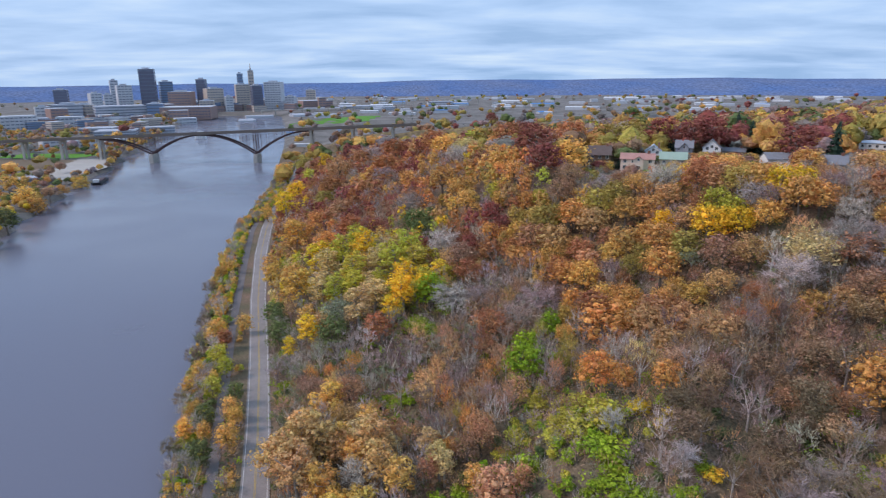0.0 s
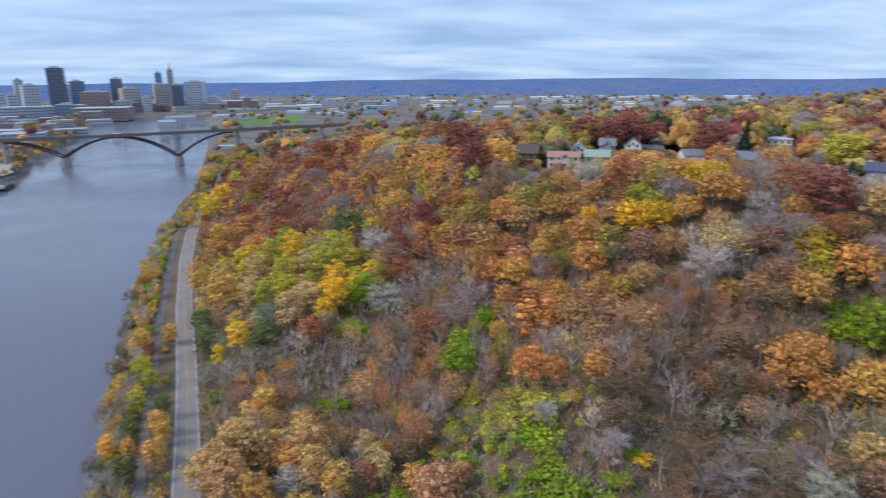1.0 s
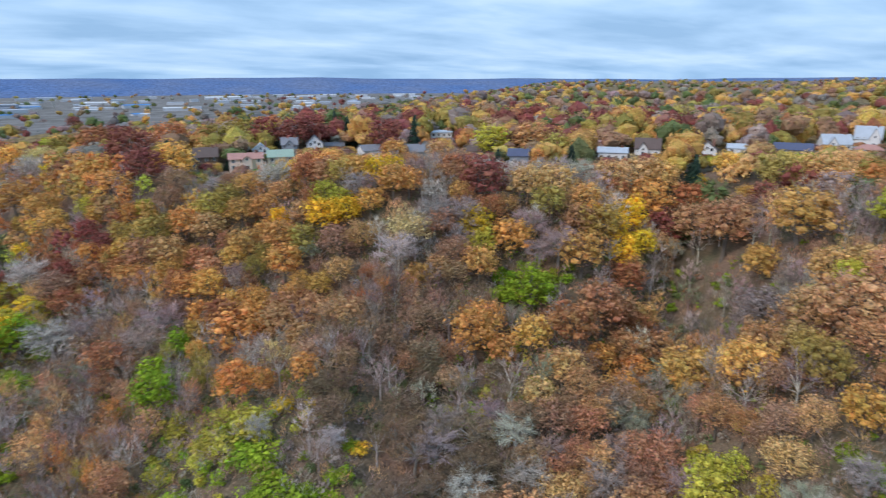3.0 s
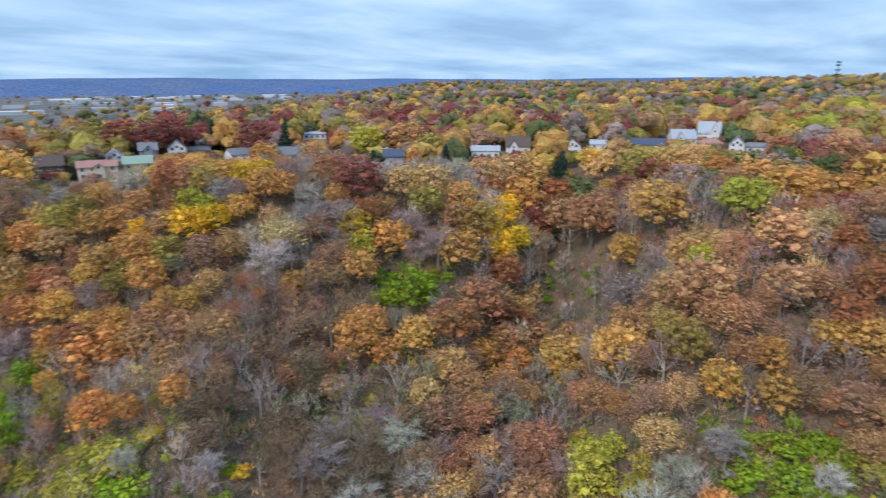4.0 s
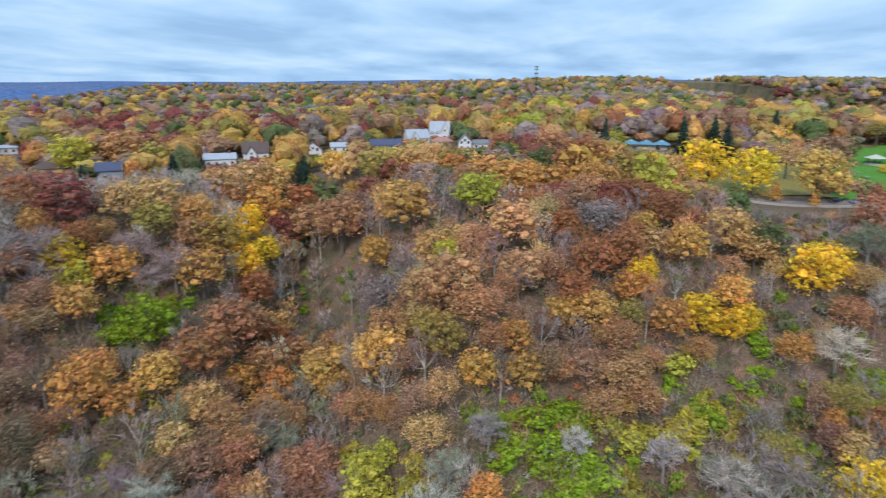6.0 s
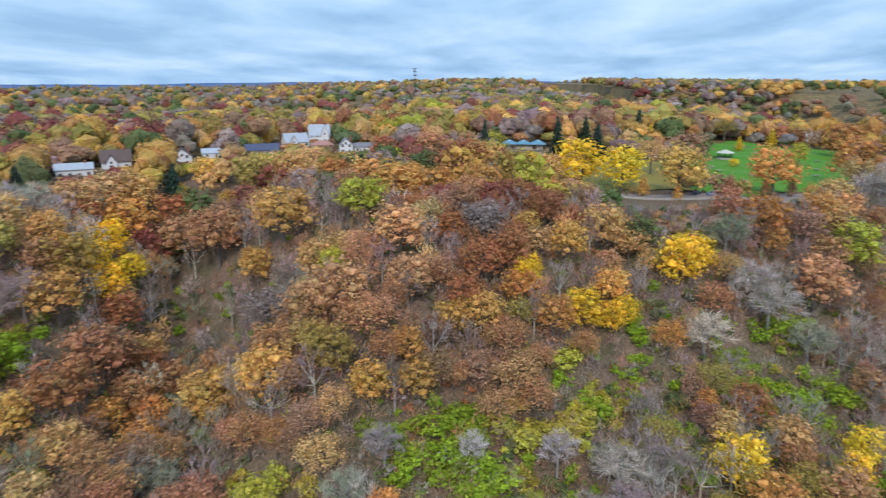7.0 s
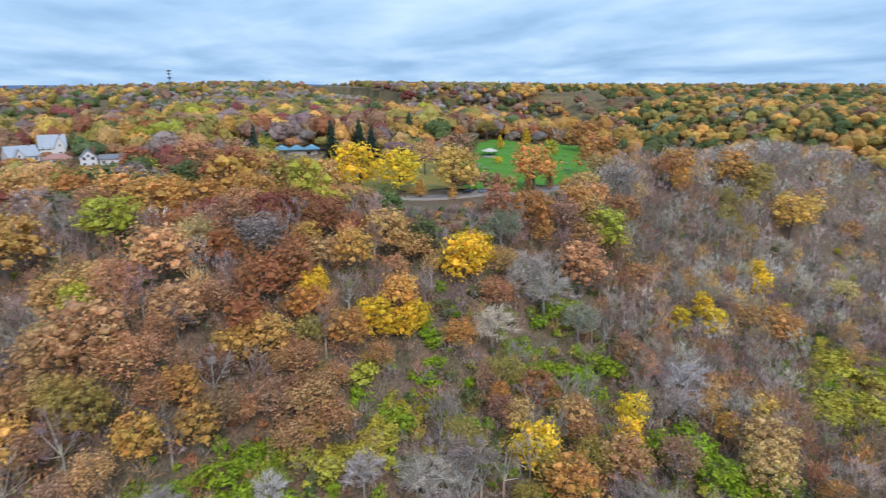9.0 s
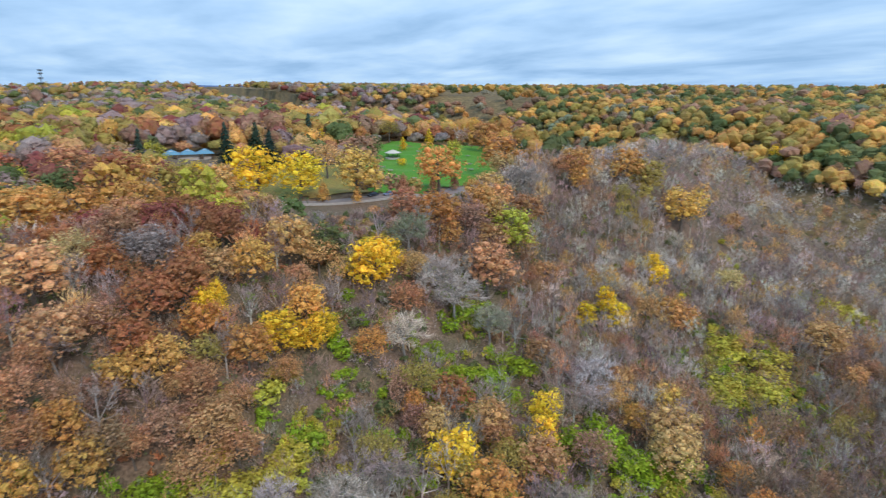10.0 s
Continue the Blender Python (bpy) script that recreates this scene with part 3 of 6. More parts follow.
house("low white house with a pale roof", 342, 164, 9.5, 7, 3.2, 2.0, STUCCO_WHITE, ROOF_SLATE, chimney=False)
house("long house with a dark blue roof", 376, 149, 19, 9, 3.0, 3.2, SIDING_TAN, ROOF_DARKBLUE, chimney=False)
house("tall white house with steep pale blue roofs", 424, 128, 13, 10, 5.0, 6.6, STUCCO_WHITE, ROOF_SLATE, wing=(3.4, 5, 1.6, 6.0, 5.2), rows=(2,))
house("white house wing with a steep pale gable", 410, 140, 15, 10, 3.6, 5.0, STUCCO_WHITE, ROOF_SLATE, wing=(-3, 5, 1.4, 3.4, 4.2), rows=(1,), turn=20)
house("white house with a low red roof", 399, 119, 13, 8, 3.0, 2.6, STUCCO_WHITE, ROOF_RED, hip=True, chimney=False)
house("white two-storey house with a tall front gable", 368, 96, 7.5, 9, 5.0, 3.8, STUCCO_WHITE, ROOF_GREY, across=True, rows=(2,))
house("low white house with dark windows", 375, 87, 11.5, 8, 3.4, 1.8, STUCCO_WHITE, ROOF_GREY, chimney=False)

# ---------------------------------------------------------------- the park on the bluff
LAWN_EDGE = [(262, -70), (264, -92), (284, -128), (330, -168), (420, -198), (462, -152), (436, -112), (345, -78)]
DRY_EDGE = [(272, -4), (268, -36), (263, -69), (345, -77), (356, -40), (330, -8)]
ROCK_LAWN = [(350, -32), (350, 28), (398, 26), (400, -30)]


def draped(name, outline, mat, lift, step, label, category):
    """A sheet that follows the ground inside an outline."""
    xs, ys = zip(*outline)
    s = Shape()
    for x in np.arange(min(xs), max(xs), step):
        for y in np.arange(min(ys), max(ys), step):
            if inside(x + step / 2 + random.uniform(-1, 1), y + step / 2, outline):
                s.add([(px, py, ground_at(px, py) + lift) for px, py in ((x, y), (x + step, y), (x + step, y + step), (x, y + step))], [(0, 1, 2, 3)])
    me = s.mesh(name)
    bm = bmesh.new()
    bm.from_mesh(me)
    bmesh.ops.remove_doubles(bm, verts=bm.verts, dist=0.01)
    for f in bm.faces:
        if f.normal.z < 0:
            f.normal_flip()
    bm.to_mesh(me)
    bm.free()
    return tagged(part(name, me, mat), label, category, kind="structure")


draped("lawn", LAWN_EDGE, LAWN, 0.25, 4.0, "mown green park lawn on the bluff", "lawn")
draped("lawn_leaf_strewn", DRY_EDGE, DRY_LAWN, 0.33, 3.0, "lawn covered with fallen golden leaves", "lawn")
CLEAR_AREAS += [LAWN_EDGE, DRY_EDGE, ROCK_LAWN, [(226, -26), (264, -14), (252, -76), (277, -124), (258, -114), (236, -78)]]
LOW_AREAS.append([(200, -30), (266, -10), (262, -85), (282, -130), (250, -118), (222, -75)])
LOW_AREAS.append([(70, 270), (110, 295), (125, 270), (100, 245)])
for px, py, pw, pd in ((120, 286, 20, 8), (104, 306, 16, 10)):
    draped("lawn", [(px - pw / 2, py - pd / 2), (px + pw / 2, py - pd / 2), (px + pw / 2, py + pd / 2), (px - pw / 2, py + pd / 2)], LAWN, 0.3, 2.0, "small green front lawn", "lawn")

BOULEVARD = [(60, 380), (80, 332), (95, 290), (125, 256), (162, 222), (197, 190), (230, 150), (243, 100), (246, 50), (262, 12), (266, -18),
             (264, -38), (258, -57), (253, -76), (261, -102), (277, -122), (300, -150), (318, -192)]


def street(name, line, width, mat, lift, label, shift=0.0, parent=None, kind="structure"):
    pts = []
    for (ax, ay), (bx, by) in zip(line, line[1:]):
        n = max(2, int(math.hypot(bx - ax, by - ay) / 5))
        pts += [(ax + (bx - ax) * i / n, ay + (by - ay) * i / n) for i in range(n)]
    pts = np.array(pts + [line[-1]])
    for _ in range(4):
        pts[1:-1] = 0.25 * pts[:-2] + 0.5 * pts[1:-1] + 0.25 * pts[2:]
    way = np.gradient(pts, axis=0)
    way /= np.linalg.norm(way, axis=1, keepdims=True)
    nor = np.stack([way[:, 1], -way[:, 0]], -1)
    mid = pts + nor * shift
    z = land(mid[:, 0], mid[:, 1])
    v, f = [], []
    for p, n, h in zip(mid, nor, z):
        for side, dz in ((-0.5, 0), (0.5, 0), (0.5, -0.8), (-0.5, -0.8)):
            v.append((p[0] + side * width * n[0], p[1] + side * width * n[1], h + lift + dz))
    for i in range(len(mid) - 1):
        f += [(4 * i + j, 4 * i + (j + 1) % 4, 4 * i + 4 + (j + 1) % 4, 4 * i + 4 + j) for j in range(4)]
    ob = part(name, Shape().add(v, f), mat, parent)
    return tagged(ob, label, "road" if not parent else "", kind=kind if not parent else "")


boulevard = street("street", BOULEVARD, 8.0, ASPHALT, 0.35, "grey asphalt street along the top of the bluff")
street("kerb_wall", BOULEVARD, 0.5, CONCRETE, 0.85, "low pale stone wall on the valley side", 4.6, boulevard)
for (ax, ay), (bx, by) in zip(BOULEVARD, BOULEVARD[1:]):
    for u in (0, 0.25, 0.5, 0.75):
        CLEAR.append((ax + (bx - ax) * u, ay + (by - ay) * u, 5.4))

SHELTER_WALL = paint("pale_block_wall", (0.50, 0.46, 0.42))


def pavilion(x, y):
    z = ground_at(x, y)
    ob = thing("park_pavilion", "park pavilion with three blue hipped roofs and pale walls", "pavilion", x, y, z, facing(x, y))
    part("slab", Shape().box(-14, -6, -0.6, 14, 6, 0.15), CONCRETE, ob)
    part("wall", Shape().box(-5.5, -3.5, 0.15, 5.5, 3.5, 3.3), SHELTER_WALL, ob)
    part("side_wall", Shape().box(-12, -3.5, 0.15, -8, 3.5, 3.3), SHELTER_WALL, ob)
    part("side_wall", Shape().box(8, -3.5, 0.15, 12, 3.5, 3.3), SHELTER_WALL, ob)
    for xx in (-13, -7.2, -6.2, 6.2, 7.2, 13):
        for yy in (-4.6, 4.6):
            part("post", Shape().box(xx - 0.2, yy - 0.2, 0.15, xx + 0.2, yy + 0.2, 3.3), BROWN_SHINGLE, ob)
    for xx in (-8.8, 0, 8.8):
        r = hip_roof(8.8, 10.5, 3.3, 2.7, 0.45 if xx else 0.2)
        r.v = [(a + xx, b2, c) for a, b2, c in r.v]
        roof = part("roof", r, ROOF_BLUE, ob, "blue hipped metal roof")
        part("skylight", Shape().box(xx - 0.9, -2.4, 5.0, xx + 0.9, -1.6, 5.25), WHITE, roof)
    CLEAR.append((x, y, 20))
    return ob


pavilion(410, -6)
HOUSES.append((410, -6, 15))


def gazebo(x, y):
    z = ground_at(x, y)
    ob = thing("park_shelter", "open picnic shelter with a pale eight-sided roof", "shelter", x, y, z)
    part("slab", Shape().tube((0, 0, -0.5), (0, 0, 0.35), 4.4, 4.4, 8), CONCRETE, ob)
    for i in range(8):
        a = math.pi / 8 + i * math.pi / 4
        part("post", Shape().tube((3.7 * math.cos(a), 3.7 * math.sin(a), 0.3), (3.7 * math.cos(a), 3.7 * math.sin(a), 3.1), 0.14, 0.14, 6), DARKM, ob)
    part("roof", Shape().tube((0, 0, 3.0), (0, 0, 4.7), 4.9, 0.35, 8), TRIM, ob, "pale shingled roof")
    return ob


gazebo(367, -113)


def picnic_table():
    ob = thing("picnic_table", "pale picnic table with benches on the lawn", "picnic table", group="picnic tables on the lawn")
    part("tabletop", Shape().box(-1.2, -0.42, 0.72, 1.2, 0.42, 0.80), CONCRETE, ob)
    for yy in (-0.78, 0.78):
        part("bench", Shape().box(-1.2, yy - 0.16, 0.42, 1.2, yy + 0.16, 0.50), CONCRETE, ob)
    for xx in (-0.8, 0.8):
        leg = Shape()
        leg.tube((xx, -0.7, -0.2), (xx, 0.25, 0.72), 0.06, 0.06, 4).tube((xx, 0.7, -0.2), (xx, -0.25, 0.72), 0.06, 0.06, 4)
        leg.box(xx - 0.05, -0.85, 0.36, xx + 0.05, 0.85, 0.42)
        part("leg_frame", leg, WOOD, ob)
    return ob


TABLES = [(330, -95), (313, -93), (307, -91), (337, -147), (309, -134), (366, -160), (386, -136), (356, -127), (362, -104), (302, -104), (297, -99), (345, -110), (320, -120)]
first = picnic_table()
for k, (x, y) in enumerate(TABLES):
    m = pose(x, y, ground_at(x, y) + 0.3, 0, 0, facing(x, y) + random.uniform(-30, 30))
    if k == 0:
        first.matrix_basis = m
    else:
        copy_thing(first, m)


def car(label, x, y, z, turn, colour):
    ob = thing("car", label, "car", x, y, z, turn)
    body = Shape().prism([(-2.2, 0.35), (2.2, 0.35), (2.25, 0.8), (1.35, 0.95), (-1.9, 1.0), (-2.25, 0.85)], -0.88, 0.88)
    part("body", body, colour, ob)
    cab = Shape().add([(a, s * 0.84, 0.93) for a in (-1.8, 1.15) for s in (-1, 1)] + [(a, s * 0.66, 1.48) for a in (-1.25, 0.45) for s in (-1, 1)],
                      [(0, 2, 6, 4), (1, 5, 7, 3), (2, 3, 7, 6), (0, 4, 5, 1), (4, 6, 7, 5), (0, 1, 3, 2)])
    part("cabin", cab, GLASS, ob, "dark windows")
    part("roof", Shape().box(-1.22, -0.66, 1.47, 0.42, 0.66, 1.54), colour, ob)
    for a in (-1.4, 1.4):
        for s in (-0.82, 0.82):
            wheel = part("wheel", Shape().tube((a, s - 0.1, 0.33), (a, s + 0.1, 0.33), 0.33, 0.33, 12), RUBBER, ob)
            part("rim", Shape().tube((a, s * 1.13 - 0.02, 0.33), (a, s * 1.13 + 0.02, 0.33), 0.19, 0.19, 8), ROOF_SLATE, wheel)
    for s in (-0.6, 0.6):
        part("headlight", Shape().box(2.2, s - 0.2, 0.62, 2.27, s + 0.2, 0.78), WHITE, ob)
        part("tail_light", Shape().box(-2.29, s - 0.2, 0.62, -2.2, s + 0.2, 0.78), ROOF_RED, ob)
    return ob


CAR_BLUE, CAR_DARK, CAR_WHITE = paint("blue_car_paint", (0.20, 0.27, 0.42), 0.25, 0.03), paint("dark_car_paint", (0.04, 0.045, 0.06), 0.25, 0.03), paint("white_car_paint", (0.68, 0.68, 0.68), 0.25, 0.03)
car("dark parked car on the bluff street", 256, -66, ground_at(256, -66) + 0.36, 105, CAR_DARK)
car("blue-grey parked car on the bluff street", 254, -72, ground_at(254, -72) + 0.36, 105, CAR_BLUE)
car("pale blue car abandoned in the woods", 104.7, 171, ground_at(104.7, 171) + 0.1, facing(104.7, 171) + 80, CAR_BLUE)
CLEAR.append((102, 166, 7))
car("white parked car beside a house", 378, 143, ground_at(378, 143) + 0.2, 30, CAR_WHITE)


def mast(x, y):
    z = ground_at(x, y)
    top = 139 - z
    ob = thing("radio_mast", "slender steel lattice mast with rings of antennas", "mast", x, y, z)
    legs = [(1.0 * math.cos(a), 1.0 * math.sin(a)) for a in (0.3, 2.4, 4.5)]
    for a, b2 in legs:
        part("leg", Shape().tube((a, b2, -1), (a * 0.8, b2 * 0.8, top), 0.16, 0.14, 5), DARKM, ob)
    for i in range(0, int(top) - 2, 3):
        s = Shape()
        for k in range(3):
            p, q = legs[k], legs[(k + 1) % 3]
            s.tube((*p, i), (*q, i + 3), 0.07, 0.07, 4).tube((*p, i), (*q, i), 0.07, 0.07, 4)
        part("brace", s, DARKM, ob)
    for hgt in (top - 1.5, top - 6, top - 13, top - 20):
        s = Shape()
        for i in range(9):
            a = i * 2 * math.pi / 9
            c, d = 2.9 * math.cos(a), 2.9 * math.sin(a)
            s.box(c - 0.4, d - 0.4, hgt - 1.1, c + 0.4, d + 0.4, hgt + 1.1)
            s.tube((0, 0, hgt), (c, d, hgt), 0.12, 0.12, 4)
        part("antenna_ring", s, DARKM, ob)
    return ob


mast(1163, 168)

# ---------------------------------------------------------------- the city beyond the bridge
# wall colours, lightened and blued to carry the haze of distance
HAZED_TONE = {
    "dark": paint("dark_glass_tower", (0.12, 0.125, 0.18), 0.3), "glass": paint("blue_glass_tower", (0.17, 0.26, 0.40), 0.3),
    "pale": paint("pale_concrete_tower", (0.56, 0.58, 0.62)), "stone": paint("tan_stone_tower", (0.54, 0.46, 0.40)),
    "brick": paint("red_brown_brick_block", (0.38, 0.25, 0.22)), "roofed": paint("grey_low_block", (0.44, 0.47, 0.53)),
}
# window glass with the distant city's haze put in as a paler base
HAZED_GLASS = material("hazed_city_glass", (0.17, 0.20, 0.26), 0.2, vary=0.2, specular=0.7)


def tower(kind, x, y, w, h, spire=0.0):
    words = {"dark": "dark glass office tower", "glass": "blue glass office tower", "pale": "pale concrete office building", "stone": "tan stone office building",
             "brick": "red-brown brick building", "roofed": "broad low grey hall"}[kind]
    w *= 0.76 if h > 40 else 1.0
    z = ground_at(x, y)
    ob = thing("office_building", words + " in the distant city centre", "building", x, y, z, facing(x, y) + random.uniform(-22, 22), group="city buildings beyond the bridge")
    d = w * random.uniform(0.6, 0.9)
    part("wall", Shape().box(-w / 2, -d / 2, -3, w / 2, d / 2, h), HAZED_TONE[kind], ob)
    part("roof", Shape().box(-w * 0.5 - 0.5, -d * 0.5 - 0.5, h, w * 0.5 + 0.5, d * 0.5 + 0.5, h + 1.2), HAZED_TONE["pale"] if kind != "roofed" else HAZED_TONE["roofed"], ob)
    if h > 40:
        part("plant_room", Shape().box(-w * 0.25, -d * 0.25, h + 1.2, w * 0.2, d * 0.25, h + 6), HAZED_TONE["roofed"], ob)
    n = int(np.clip(h / 8, 2, 12))
    step = h / n
    for i in range(n):
        s = Shape()
        s.box(-w / 2 - 0.3, -d / 2 - 0.3, step * i + step * 0.42, w / 2 + 0.3, d / 2 + 0.3, step * i + step * 0.72)
        part("window_band", s, HAZED_GLASS, ob)
    if kind in ("pale", "stone", "brick"):
        for i in range(max(2, int(w / 9)) + 1):
            xx = -w / 2 + i * w / max(2, int(w / 9))
            part("pilaster", Shape().box(xx - 1.3, -d / 2 - 0.7, 0, xx + 1.3, d / 2 + 0.7, h - 0.5), HAZED_TONE[kind], ob)
    if spire:
        part("spire", Shape().tube((0, 0, h), (0, 0, h + spire), 3.5, 0.3, 6), HAZED_TONE["stone"], ob)


for x, y, w, h in [(-821, 2308, 64, 144), (-643, 2312, 41, 109), (-456, 2305, 47, 87), (-999, 2071, 50, 88), (-607, 2343, 44, 62)]:
    tower("dark", x, y, w, h)
for x, y, w, h in [(-539, 2441, 27, 128), (-708, 2030, 59, 45), (-785, 2374, 56, 102)]:
    tower("glass", x, y, w, h)
for x, y, w, h in [(-414, 2415, 79, 97), (-977, 2410, 32, 108), (-894, 2281, 58, 91), (-937, 2155, 42, 75), (-921, 2216, 34, 63), (-365, 2473, 47, 44),
                   (-918, 1663, 77, 32), (-574, 1864, 56, 17), (-549, 2285, 31, 50), (-981, 1913, 45, 44), (-850, 1790, 60, 22), (-760, 1850, 50, 16)]:
    tower("pale", x, y, w, h)
for x, y, w, h in [(-511, 2498, 23, 140), (-518, 2364, 59, 90), (-603, 2302, 73, 78), (-592, 2171, 56, 72), (-312, 2682, 46, 63), (-925, 2051, 69, 44), (-860, 2420, 40, 70)]:
    tower("stone", x, y, w, h, 26 if w == 23 else 0)
for x, y, w, h in [(-693, 2245, 92, 69), (-618, 2059, 146, 34), (-289, 2584, 117, 25), (-603, 1907, 49, 30), (-928, 1884, 43, 40), (-250, 2487, 26, 39), (-720, 2120, 60, 40)]:
    tower("brick", x, y, w, h)
for x, y, w, h in [(-965, 2032, 106, 46), (-820, 2041, 139, 40), (-116, 2397, 126, 9), (216, 2591, 92, 18), (-12, 2300, 81, 8), (-930, 1760, 70, 20)]:
    tower("roofed", x, y, w, h)

SHED_ROOF = {"white": WHITE, "blue": paint("bright_blue_roof", (0.08, 0.28, 0.62)), "grey": HAZED_TONE["roofed"]}


def shed(x, y, w, d, h, roof):
    ob = thing("warehouse", "low %s-roofed warehouse on the river flats" % roof, "warehouse", x, y, ground_at(x, y), facing(x, y) + random.uniform(-15, 15), group="sheds on the river flats")
    part("wall", Shape().box(-w / 2, -d / 2, -2, w / 2, d / 2, h), HAZED_TONE["pale"], ob)
    part("roof", gable_roof(w, d, h, d * 0.07, 0.4), SHED_ROOF[roof], ob)


for x, y, w, h in [(297, 2590, 60, 8), (-201, 1348, 24, 7), (-103, 1386, 18, 7), (-185, 1370, 20, 6)]:
    shed(x, y, w, w * 0.4, h, "blue")
for x, y, w, h in [(1151, 3074, 170, 9), (1705, 3050, 90, 10), (1630, 3060, 60, 9), (-150, 1116, 26, 5), (560, 2800, 120, 9), (-60, 2120, 60, 8), (2100, 2900, 120, 8)]:
    shed(x, y, w, w * 0.35, h, "white")
for k in range(150):
    a, r = radians(random.uniform(-16, 44)), random.uniform(1900, 3700)
    x, y = r * math.sin(a), r * math.cos(a)
    if y - 0.6 * x > 1300:
        shed(x, y, random.uniform(25, 90), random.uniform(15, 40), random.uniform(5, 11), random.choice(["white", "white", "grey", "grey", "grey", "blue"] if k % 3 else ["grey"]))

# low blocks that fill the streets round the towers
for k in range(150):
    x, y = random.uniform(-1150, -330), random.uniform(1620, 2520)
    if x > float(np.interp(y, LEFT_BANK_Y, LEFT_BANK_X)) - 40 and y < 2250:
        continue
    w, d, h = random.uniform(18, 58), random.uniform(14, 34), random.uniform(7, 22) + (10 if y > 2150 else 0)
    kind = random.choice(["brick", "stone", "pale", "roofed", "brick", "glass"])
    ob = thing("city_block", "low %s-coloured block in the distant city" % {"brick": "brick", "stone": "sand", "pale": "concrete", "roofed": "grey", "glass": "blue"}[kind], "building", x, y, ground_at(x, y), facing(x, y) + random.choice([-20, 15, 25]), group="low blocks of the city")
    part("wall", Shape().box(-w / 2, -d / 2, -3, w / 2, d / 2, h), HAZED_TONE[kind], ob)
    part("roof", Shape().box(-w / 2 - 0.4, -d / 2 - 0.4, h, w / 2 + 0.4, d / 2 + 0.4, h + 0.8), random.choice([HAZED_TONE["pale"], HAZED_TONE["roofed"], HAZED_TONE["stone"], HAZED_TONE["dark"]]), ob)
    for i in range(int(h / 5)):
        part("window_band", Shape().box(-w / 2 - 0.2, -d / 2 - 0.2, 2 + 5 * i, w / 2 + 0.2, d / 2 + 0.2, 3.6 + 5 * i), HAZED_GLASS, ob)

# the near side of the city: flats by the railway, field, quay and barge
for x, y, w, h in [(-548, 1192, 46, 12), (-500, 1205, 34, 12), (-600, 1190, 40, 12)]:
    tower("pale", x, y, w, h)
for x, y, w, h in [(-590, 1440, 80, 10), (-520, 1500, 60, 12), (-650, 1500, 70, 12), (-420, 775, 30, 5)]:
    tower("roofed", x, y, w, h)
for k in range(46):
    row, col = divmod(k, 12)
    x, y = -640 + col * 12 + row * 2, 1345 + row * 16
    s = thing("car", "parked car in a distant riverside car park", "car", x, y, ground_at(x, y), random.uniform(-6, 6), group="cars in the riverside car park")
    part("body", Shape().prism([(-2.2, 0.3), (2.2, 0.3), (2.2, 0.9), (1.2, 1.0), (0.5, 1.5), (-1.3, 1.5), (-2.2, 1.0)], -0.9, 0.9), random.choice([CAR_BLUE, CAR_DARK, CAR_WHITE, CAR_WHITE]), s)
FIELD = [(-640, 860), (-470, 870), (-440, 980), (-600, 1020), (-700, 980)]
GREEN = [(-620, 1030), (-480, 1010), (-450, 1060), (-600, 1090)]
QUAY = [(-440, 800), (-395, 780), (-385, 900), (-430, 1000), (-470, 1000)]
draped("field", FIELD, material("bare_brown_field", (0.20, 0.15, 0.10), 0.95, vary=0.2, scale=0.3), 0.3, 12, "bare brown field beside the river", "field")
draped("lawn", GREEN, LAWN, 0.3, 10, "green playing field under the bridge", "lawn")
draped("lawn", [(-260, 1690), (-60, 1700), (-20, 1960), (-180, 1960)], LAWN, 0.3, 14, "green riverside park", "lawn")
draped("quay", QUAY, CONCRETE, 0.4, 6, "pale gravel quay road", "quay")


def barge(x, y, turn):
    ob = thing("barge", "dark river barge moored at the bank", "barge", x, y, 0, turn)
    hull = Shape().prism([(-20, 0.2), (17, 0.2), (22, 3.2), (-21, 3.2)], -5, 5)
    part("hull", hull, DARKM, ob)
    part("coaming", Shape().box(-17, -3.8, 3.2, 14, 3.8, 4.4), STEEL, ob)
    part("cabin", Shape().box(-20, -3, 3.2, -16, 3, 6.6), WHITE, ob)
    return ob


barge(-352, 790, 100)
silo = thing("grain_elevator", "white concrete silo by the river", "silo", -393, 1367, ground_at(-393, 1367))
for k in range(4):
    part("bin", Shape().tube((-9 + 6 * k, 0, -2), (-9 + 6 * k, 0, 26), 3.2, 3.2, 12), WHITE, silo)
part("headhouse", Shape().box(-6, -3, 26, 6, 3, 36), WHITE, silo)


def far_bridge(ax, ay, bx, by, z):
    ob = thing("road_bridge", "low grey road bridge beyond the river bend", "bridge", ax, ay, 0, math.degrees(math.atan2(by - ay, bx - ax)))
    n = math.hypot(bx - ax, by - ay)
    part("deck", Shape().box(0, -6, z - 2, n, 6, z), CONCRETE, ob)
    for i in range(int(n // 45) + 1):
        part("pier", Shape().box(i * 45 - 1.5, -5, 0, i * 45 + 1.5, 5, z - 2), CONCRETE, ob)


far_bridge(-420, 2180, 60, 2330, 20)
far_bridge(-250, 2700, 420, 2650, 34)
